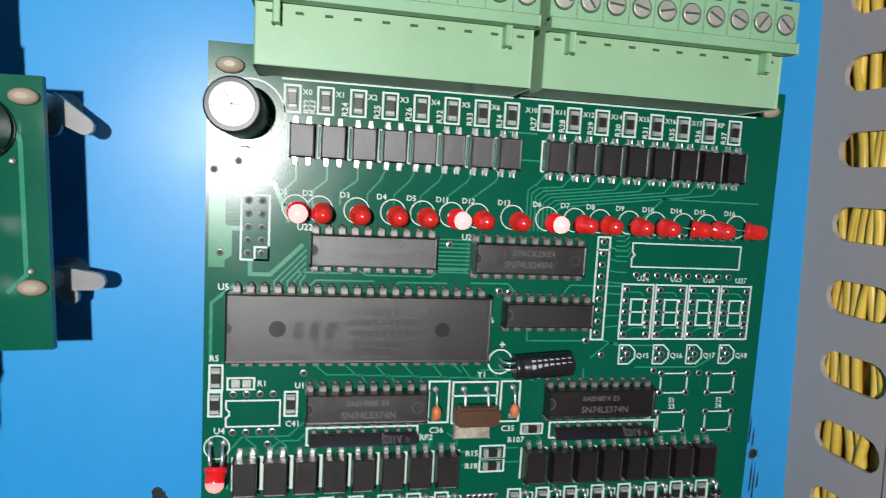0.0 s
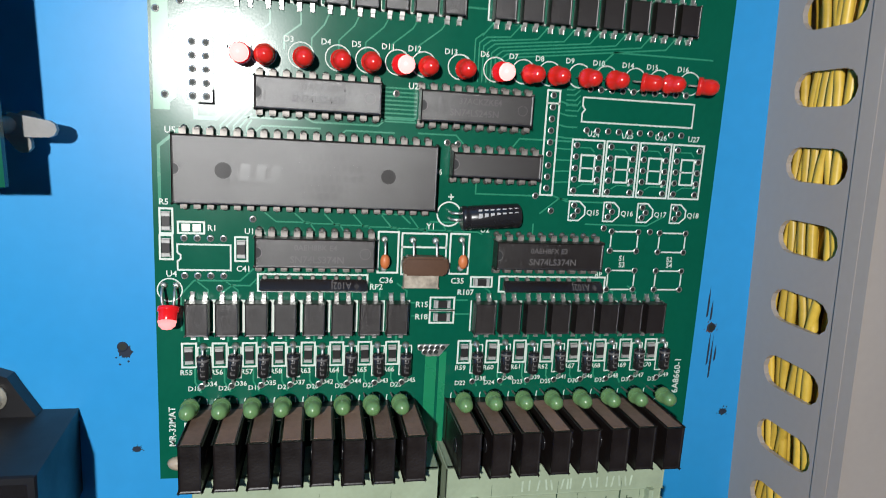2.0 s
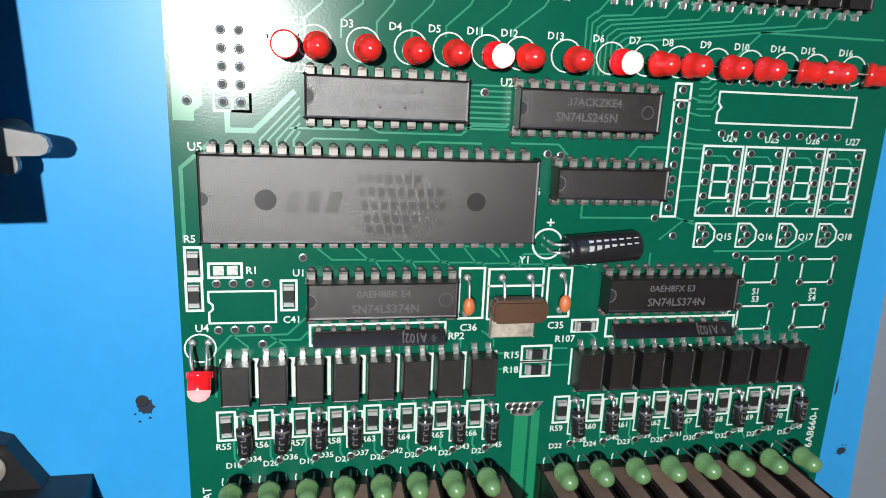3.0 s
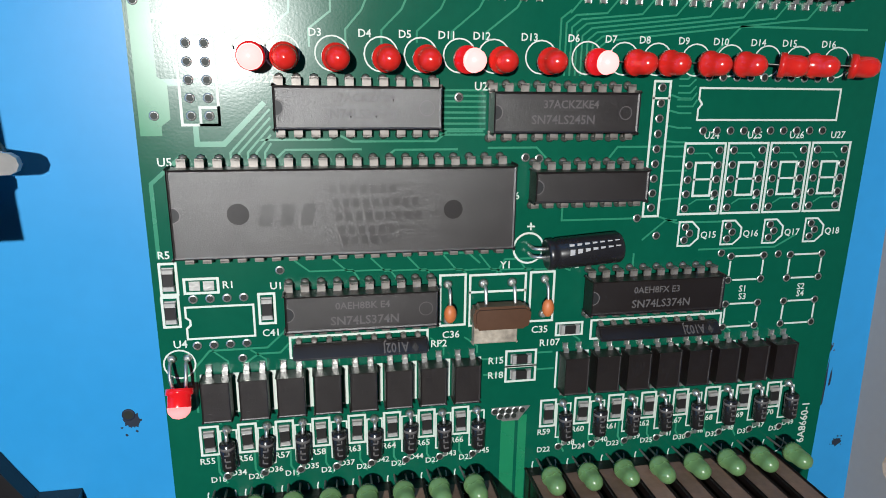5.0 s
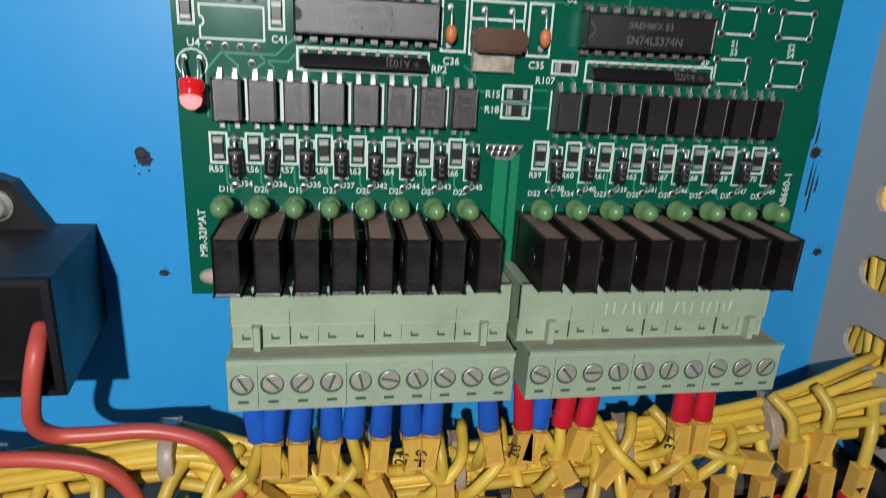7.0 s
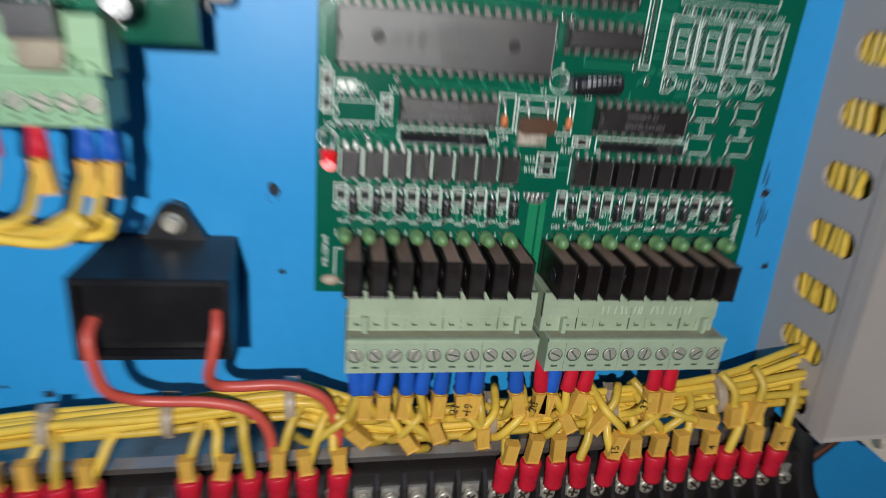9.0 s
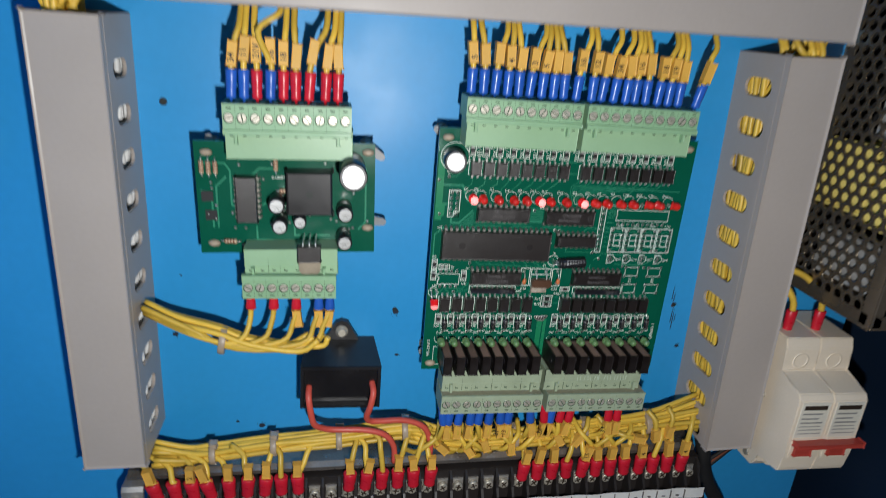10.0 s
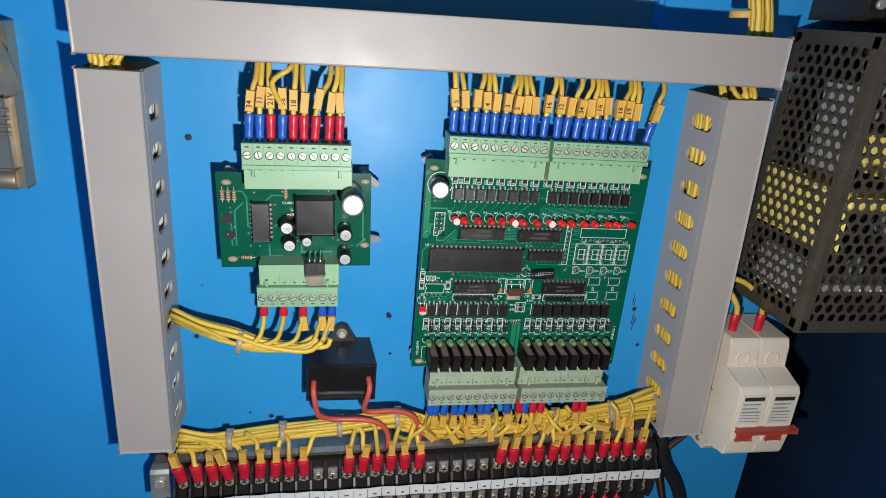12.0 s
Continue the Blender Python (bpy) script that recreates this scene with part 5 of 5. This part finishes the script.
for k in range(35):
    for z in (0, -24):
        placed("clamp_plate", CLAMP, strip_thing, k * PITCH, z)
        s = placed("terminal_screw", T_SCREW, strip_thing, k * PITCH, z, 0, rw.uniform(-60, 60))
        placed("recess", CROSS, s)
label_strip = thing("label_strip", -124, -89.0, 0, "creased white paper label strip along the terminals", "label", turn=TILT)
m = B()
n = 70
rings = []
for q in range(n + 1):
    x = q / n * 292
    wob = 0.35 * math.sin(q * 1.3) + 0.25 * math.sin(q * 0.37)
    rings.append([Vector((x, -(34.3 + wob + d), z)) for d, z in ((0, 0), (0.5, 0), (0.5, 6.4), (0, 6.4))])
ring_mesh(m, rings, smooth=False)
part("paper", m, PAPER, label_strip)
m = B()
for k in range(34):
    box(m, 4 + PITCH * k - 0.9, 4 + PITCH * k + 0.9 + rw.uniform(-0.5, 0.8), 2.4, 2.8, 34.6, 35.5)
    box(m, 4 + PITCH * k + 4.0, 4 + PITCH * k + 4.25, 0.3, 6.1, 34.6, 35.5)
part("handwriting", m, CHIP_MARK, label_strip, "faint illegible grey marks")
for k in RED_POLES:
    x = -119.2 + PITCH * k
    # to the bundle above
    near = min(range(len(spine)), key=lambda q: abs(spine[q][0] - x))
    zb = spine[near][1]
    dx = rw.uniform(-5, 5) + (-6 if k < 5 else 0)
    foot = -73.5 + SLOPE * (x + 119.2)
    sleeved_wire(x, foot, 30.0, 1, RED_SLEEVE, [(dx * 0.5, -1.5, max(12.5, zb - foot - 6)), (dx, -5, max(16, zb - foot - 1)), (dx * 2.4 - 3, -9, max(19, zb - foot + 1.5))],
                 "yellow wire with red crimp sleeve on the terminal strip", "wires on the terminal strip", k % 6 != 1, {7: "24", 2: "2", 30: "4", 26: "15", 13: "3", 33: "4"}.get(k, ""), lean=rw.uniform(-6, 6) - (12 if k < 4 else 0),
                 mark_len=rw.uniform(6.5, 8.5), bell=10.5, mark_gap=0.2, fat=1.7, radius=1.4)
for k in range(0, 34):
    if k % 5 == 3:
        continue
    x = -119.2 + PITCH * k
    sleeved_wire(x, -105.6 + SLOPE * (x + 119.2), 29, -1, RED_SLEEVE if (k % 7) else BLUE_SLEEVE, [(rw.uniform(-2, 2), 0, -22), (rw.uniform(-4, 4), -4, -50)],
                 "wire with crimp sleeve under the terminal strip", "wires under the terminal strip", False, bell=9.5)

# control board, lower row: short drops into the bundle
lowcols = {0: "b", 1: "b", 2: "b", 3: "b", 4: "b", 5: "b", 6: "b", 7: "b", 9: "b", 10: "r", 11: "b", 12: "r", 13: "r", 17: "r", 18: "r"}
lowdig = {6: "21", 7: "19", 10: "20", 17: "37"}
for k, c in lowcols.items():
    x = (13.5 + 5.08 * (k + 0.5)) if k < 10 else (66.6 + 5.14 * (k - 9.5))
    side = rw.uniform(-4, 4)
    sleeved_wire(x, -23.4, 29, -1, BLUE_SLEEVE if c == "b" else RED_SLEEVE, [(side * 0.4, 0, -18), (side, -4, -23), (side + rw.choice((-9, 9)), -8, -26.5)],
                 "yellow wire with " + ("blue" if c == "b" else "red") + " sleeve under the relay board plugs", group_low, k % 4 != 0, lowdig.get(k, ""), lean=rw.uniform(-9, 9),
                 mark_len=7.5, bell=11.0)
for k in range(11):
    x = 18 + 10.5 * k + rw.uniform(-2, 2)
    w = thing("wire", x, -44, 26, "looped yellow wire end in front of the bundle", "wire", "bundled yellow wires")
    m = B()
    d = rw.choice((-1, 1)) * rw.uniform(6, 12)
    tube(m, [(0, -8, 4), (d * 0.2, 1, 1), (d * 0.8, 3, -4), (d * 1.2, 0, -9), (d * 1.7, -10, -13)], 1.3, 8, 4)
    part("cord", m, YELLOW, w)

for k in range(11):
    x = 16 + 13.0 * k + rw.uniform(-3, 3)
    z = -43.5 - 7.0 * rw.random() + 0.03 * x
    w = thing("wire", x, z, 27.5 + rw.uniform(-1, 2), "short yellow wire with a tilted orange number marker", "wire", "bundled yellow wires")
    a = rw.uniform(-0.6, 0.6) + (1.3 if k % 4 == 0 else 0.0)
    ux, uz = math.sin(a), -math.cos(a)
    m = B()
    tube(m, [(-ux * 9 - 3 * rw.random(), -5, -uz * 9), (-ux * 5, -1, -uz * 5), (0, 0, 0), (ux * 7, 0, uz * 7), (ux * 12 + rw.uniform(-3, 3), -5, uz * 12)], 1.3, 8, 4)
    part("cord", m, YELLOW, w)
    m = B()
    box(m, -1.9, 1.9, 0, 7.0, -1.4, 1.6, 0.35)
    for v in m.verts:
        px, pz = v.co.x, v.co.z
        v.co.x, v.co.z = -uz * px + ux * pz, ux * px + uz * pz
    part("number_marker", m, MARKER, w)

# ---- two-pole breaker ----
brk = thing("circuit_breaker", 193, -63, 0, "cream two-pole circuit breaker with a brick red toggle", "circuit breaker")
brk.scale = (1.09, 1.0, 1.06)
for k in (0, 1):
    m = B()
    side_prism(m, [(3, 0), (33, 0), (36, 4), (36, 9), (52, 10), (53, 12), (54, 22), (54, 51), (52, 54), (36, 58), (36, 70), (34, 75), (3, 76)], 0.1 + 18.1 * k, 18.0 + 18.1 * k)
    bmesh.ops.bevel(m, geom=list(m.edges), offset=0.5, segments=2, affect="EDGES")
    pole = part("pole", m, BREAKER, brk)
    m = B()
    box(m, 2 + 18.1 * k, 16.4 + 18.1 * k, 31, 50.5, 53.8, 54.25, 0.1)
    part("label_plate", m, BREAKER_PLATE, pole, "white printed plate")
    for z, w in ((46.4, 12), (43.8, 10.5), (41.2, 9), (38.9, 11.5), (37.0, 11), (35.1, 12), (33.0, 12)):
        m = B()
        box(m, 3.4 + 18.1 * k, 3.4 + w + 18.1 * k, z, z + (2.4 if z > 45 else 0.8 if z > 38 else 0.45), 54.2, 54.3)
        part("printed_line", m, INK_AND_RECESS if z > 45 else BREAKER_LABEL, pole)
    for z in (63.4, 5.4):
        m = B()
        lathe(m, (9 + 18.1 * k, 35.6, z), (0, 1, 0), [(4.2, 0), (4.2, 0.7), (3.4, 0.7), (3.4, 0.45)], 20)
        part("screw_port", m, BREAKER, pole)
    m = B()
    box(m, 4.2 + 18.1 * k, 12.8 + 18.1 * k, 21.2, 28.2, 52.6, 55.4, 0.7)
    part("toggle", m, TOGGLE, pole)
    m = B()
    frame_line(m, 2.6 + 18.1 * k, 14.4 + 18.1 * k, 19.6, 29.8, 0.7, 53.9, 54.5)
    part("toggle_surround", m, BREAKER, pole)
m = B()
box(m, 2.4, 37.6, 27.2, 29.6, 54.4, 58.6, 0.6)
part("linking_bar", m, TOGGLE, brk, "brick red bar that links both toggles")
for z in (4.5, 40, 71):
    m = B()
    lathe(m, (0.1, 28 if z < 60 else 24, z), (-1, 0, 0), [(2.2, 0), (2.0, 0.6)], 12)
    part("rivet", m, STEEL, brk)
for k in (0, 1):
    sleeved_wire(200 + 17.0 * k, 14.6, 24, 1, RED_SLEEVE, [(-2, 0, 20), (-9, -4, 29), (-20, -8, 33), (-34 - 10 * k, -12, 34)], "yellow wire with red sleeve on the breaker", "breaker wires", False, bell=13, fat=1.5, radius=1.7)
w = thing("cable", 172, -60, 10, "thick black cable running down beside the terminal strip", "cable")
m = B()
tube(m, [(0, 0, 12), (4, 4, -4), (10, 6, -26), (26, 6, -52), (40, 4, -90)], 4.2, 12)
part("jacket", m, RUBBER_AND_RECESS, w)
for k in range(3):
    w = thing("cable", 190, -64, 8, "thin dark cable under the breaker", "cable", "thin dark cables")
    m = B()
    tube(m, [(14, 2, 0), (2 - 2 * k, 4, -9), (-8 - 3 * k, 6, -18), (-7 - 2 * k, 6, -32), (2 - k, 4, -60)], 1.2, 8)
    part("jacket", m, BAND if k == 1 else RUBBER_AND_RECESS, w)

# ---- switching power supply in a pierced steel case ----
psu = thing("power_supply", 208, 37, 0, "switching power supply in a pierced galvanised steel case", "power supply")


def pierce(bm, wide, high, pitch, r, sink, margin=5.0):
    """A sheet of six-sided cells, each with a round hole, closed by a plain border."""
    s = pitch / 2
    e = pitch / math.sqrt(3)
    rows = int((high - 2 * margin) / (e * 1.5))
    cols = int((wide - 2 * margin) / pitch)
    u0, v0 = (wide - cols * pitch) / 2 + s / 2, (high - (rows - 1) * e * 1.5) / 2
    for row in range(rows):
        for col in range(cols):
            cu, cv = u0 + (col + (0.5 if row % 2 else 0.0)) * pitch, v0 + row * e * 1.5
            corner = [(cu + e * math.cos(radians(30 + 60 * k)), cv + e * math.sin(radians(30 + 60 * k))) for k in range(6)]
            outer = []
            for k in range(6):
                a, b = corner[k], corner[(k + 1) % 6]
                outer += [a, ((a[0] + b[0]) / 2, (a[1] + b[1]) / 2)]
            inner = [(cu + r * math.cos(radians(30 + 30 * k)), cv + r * math.sin(radians(30 + 30 * k))) for k in range(12)]
            vo = [bm.verts.new(sink(u, v, 0.0)) for u, v in outer]
            vi = [bm.verts.new(sink(u, v, 0.0)) for u, v in inner]
            vb = [bm.verts.new(sink(u, v, 1.0)) for u, v in inner]
            for k in range(12):
                q = (k + 1) % 12
                bm.faces.new((vo[k], vo[q], vi[q], vi[k]))
                bm.faces.new((vi[k], vi[q], vb[q], vb[k]))
    return u0 - s, u0 + (cols + 0.5) * pitch - s, v0 - e, v0 + (rows - 1) * e * 1.5 + e


PD, PH, PW = 63.0, 152.0, 76.0
m = B()
a0, a1, b0, b1 = pierce(m, PD, PH, 6.6, 2.6, lambda u, v, d: Vector((d, -u, v)), 3.2)
for u0, u1, v0, v1 in ((0, a0 + 3.0, 0, PH), (a1 - 3.0, PD, 0, PH), (a0 - 1, a1 + 1, 0, b0 + 2.0), (a0 - 1, a1 + 1, b1 - 2.0, PH)):
    box(m, 0.08, 1.0, v0, v1, u0, u1)
part("side_cover", m, PSU, psu, "pierced steel side of the case")
m = B()
a0, a1, b0, b1 = pierce(m, PW, PH, 6.6, 2.6, lambda u, v, d: Vector((u, -PD + d, v)), 3.2)
for u0, u1, v0, v1 in ((0, a0 + 3.0, 0, PH), (a1 - 3.0, PW, 0, PH), (a0 - 1, a1 + 1, 0, b0 + 2.0), (a0 - 1, a1 + 1, b1 - 2.0, PH)):
    box(m, u0, u1, v0, v1, PD - 1.0, PD - 0.08)
part("front_cover", m, PSU, psu, "pierced steel front of the case")
for name, *b in (("bottom_plate", 0, PW, -1.2, 0, 0.2, PD), ("top_plate", 0, PW, PH, PH + 1.2, 0.2, PD), ("corner_bend", -0.25, 1.1, -0.6, PH + 0.6, PD - 1.1, PD + 0.25),
                 ("side_plate", PW - 1, PW, 0, PH, 0.2, PD - 1.2), ("back_plate", 0.5, PW - 1.1, 0, PH, 0.2, 1.2)):
    m = B()
    box(m, *b, 0.3)
    part(name, m, PSU, psu)
m = B()
box(m, 10, 70, 4, PH - 4, 2, 5)
part("inner_board", m, PSU_DARK, psu)
for x0, x1, z0, z1, h0, h1 in ((3, 30, 48, 78, 3, 33), (12, 70, 92, 106, 30, 59), (9, 70, 68, 75, 42, 59), (5, 13, 44, 76, 38, 58), (40, 70, 84, 89, 30, 58)):
    m = B()
    box(m, x0, x1, z0, z1, h0, h1, 2)
    part("transformer", m, TAPE, psu, "yellow taped transformer inside the case")
for x, z in ((20, 26), (44, 30), (60, 20), (22, 128), (54, 56), (40, 126), (60, 134)):
    electrolytic(psu, x, z, 8, 38, 0, 0, 5)
# reflective bars added so that bright specks show through the case holes
for x0, x1, z0, z1, h0, h1 in ((30, 60, 112, 117, 40, 52), (8, 60, 21, 27, 50, 59), (10, 52, 134, 139, 50, 59), (4, 7, 84, 128, 30, 57), (5, 8, 12, 34, 14, 50)):
    m = B()
    box(m, x0, x1, z0, z1, h0, h1, 0.6)
    part("heat_sink", m, ALU, psu, "aluminium heat sink added inside the case for bright specks")
tb = thing("supply_terminals", 214, 196, 0, "dark terminal row of the power supply with red sleeved wires", "terminal strip")
m = B()
box(m, 0, 66, 0, 16, 0.2, 30, 0.6)
part("base", m, TERMINAL, tb)
for k in range(8):
    m = B()
    box(m, k * 9 - 0.7, k * 9 + 0.7, 2, 15.5, 29.8, 40, 0.2)
    part("barrier", m, TERMINAL, tb)
for k in range(7):
    placed("terminal_screw", T_SCREW, tb, 5.2 + 9 * k, 8, 14)
    sleeved_wire(219 + 9 * k, 212, 42, 1, RED_SLEEVE, [(-2, 0, 14), (-10 - 6 * k, -6, 26), (-30 - 8 * k, -12, 34)], "yellow wire with red sleeve on the power supply", "supply wires", False, bell=9)

# yellow cable loom that leaves the ducts upwards
for k in range(18):
    w = thing("wire", 160, 150, 12 + 8 * rw.random(), "yellow wire of the loom rising from the duct corner", "wire", "rising yellow loom")
    m = B()
    o = rw.uniform(0, 20)
    tube(m, [(o, 0, 0), (o + 1, 6, 18), (o * 0.7 - 2, 12, 44), (o * 0.8 - 14, 8, 76), (o - 34, 2, 120)], 1.35, 8, 4)
    part("cord", m, YELLOW, w)
t = thing("cable_tie", 163, 193, 22, "tan tape round the rising yellow loom", "cable tie", "cable ties")
m = B()
lathe(m, (0, 0, 0), (-0.1, 0, 1), [(9.2, 0), (9.4, 0.4), (9.4, 3), (9.2, 3.4)], 20)
for v in m.verts:
    v.co.y *= 0.75
part("strap", m, MARKER, t)

# ---- steel toggle latch on the neighbouring sheet ----
lt = thing("toggle_latch", -201, 87, 0, "worn brushed steel toggle latch screwed to the panel", "latch")
m = B()
prism(m, [(-14, 44), (17, 44), (19, 46), (19, 52), (14, 70), (11, 74), (-14, 74)], 9, 12)
bmesh.ops.bevel(m, geom=list(m.edges), offset=0.4, segments=1, affect="EDGES")
part("keeper_plate", m, LATCH, lt)
m = B()
box(m, -14, 13, 10, 43, 2, 12, 1.6)
for k in range(4):
    box(m, -14, 13.6, 26 + 3.6 * k, 27.4 + 3.6 * k, 11.6, 13, 0.3)
part("lever", m, LATCH, lt)
m = B()
lathe(m, (-14, 7, 3.6), (1, 0, 0), [(4.6, 0), (5, 0.6), (5, 25), (4.4, 26)], 16)
part("hinge_barrel", m, LATCH, lt)
m = B()
lathe(m, (8, 12, 56), (0, 1, 0), [(5, 0), (5, 1.2), (3.4, 1.2), (3.4, 2.6), (2.6, 3.4)], 18)
part("screw", m, STEEL, lt)
m = B()
box(m, -15, 16, 0, 76, 0.2, 9, 0.5)
part("base_plate", m, LATCH, lt)

# ---- holes, scuffs and burrs on the panel ----
def blot(x, z, r, mat, name, label, seed, tall=1.0, h=0.05):
    q = random.Random(seed)
    pts = []
    for k in range(33):
        a = 2 * math.pi * k / 33
        d = 0.75 * r * (q.uniform(0.75, 1.0) if k % 4 else q.uniform(0.8, 1.25))
        pts.append((d * math.cos(a), d * math.sin(a) * tall))
    o = thing(name, x, z, 0, label, "mark")
    m = B()
    prism(m, pts, 0.01, h)
    for k in range(5):
        a, d, s = q.uniform(0, 6.28), r * q.uniform(0.7, 1.5), r * q.uniform(0.05, 0.14)
        cx, cz = d * math.cos(a), d * math.sin(a) * tall
        prism(m, [(cx + s * q.uniform(0.6, 1.3) * math.cos(w * 0.9), cz + s * q.uniform(0.6, 1.3) * math.sin(w * 0.9)) for w in range(7)], 0.01, h)
    part("stain", m, mat, o)


def bore(x, z, r, label):
    o = thing("drilled_hole", x, z, 0, label, "hole", "drilled holes in the panel")
    m = B()
    lathe(m, (0, 0, 0), (0, 1, 0), [(r, 0), (r * 0.98, 0.12), (r * 0.7, 0.14)], 18)
    part("burr", m, SOOT, o)
    # dark disc paints the shade inside the drilled hole
    m = B()
    lathe(m, (0, 0.0, 0), (0, 1, 0), [(r * 0.7, 0), (r * 0.7, 0.16)], 16)
    part("bore", m, HOLE_SHADE, o)


bore(-7.1, 15.3, 1.25, "small drilled hole with sooty burr in the blue panel")
blot(-6.6, 14.2, 2.1, SOOT, "scuff", "dark sooty scuff round a drilled hole", 3, 1.2, 0.04)
bore(146.8, 19.2, 1.3, "small drilled hole with rusty burr in the blue panel")
blot(146.6, 19.0, 1.9, RUST, "scuff", "rusty dark scuff round a drilled hole", 5, 1.1, 0.04)
for k, (dx, z0, z1) in enumerate(((-1.6, 22, 31), (-0.4, 21, 27), (1.2, 4, 17), (0.2, 8, 18), (2.4, 9, 14))):
    o = thing("scratch", 146.6 + dx, z0, 0, "thin black scratch on the blue panel", "scratch", "scratches by the rusty hole")
    m = B()
    prism(m, [(-0.25, 0), (0.25, 0.6), (0.35, (z1 - z0) * 0.5), (0.1, z1 - z0), (-0.2, (z1 - z0) * 0.6)], 0.01, 0.04)
    part("stain", m, SOOT, o)
bore(-112.6, 113.6, 1.7, "tapped hole in the blue panel")
for x, z, r, s in ((-4.7, -10.9, 1.5, 7), (-73.8, -52.8, 2.4, 8), (-113.9, 1.4, 2.2, 9), (154, -6.3, 1.8, 10), (-109.8, 32.6, 0.8, 12), (166, 76, 0.6, 13), (-86, -50, 1.2, 14)):
    blot(x, z, r, SOOT, "scuff", "small dark scuff on the blue panel", s, 0.8)
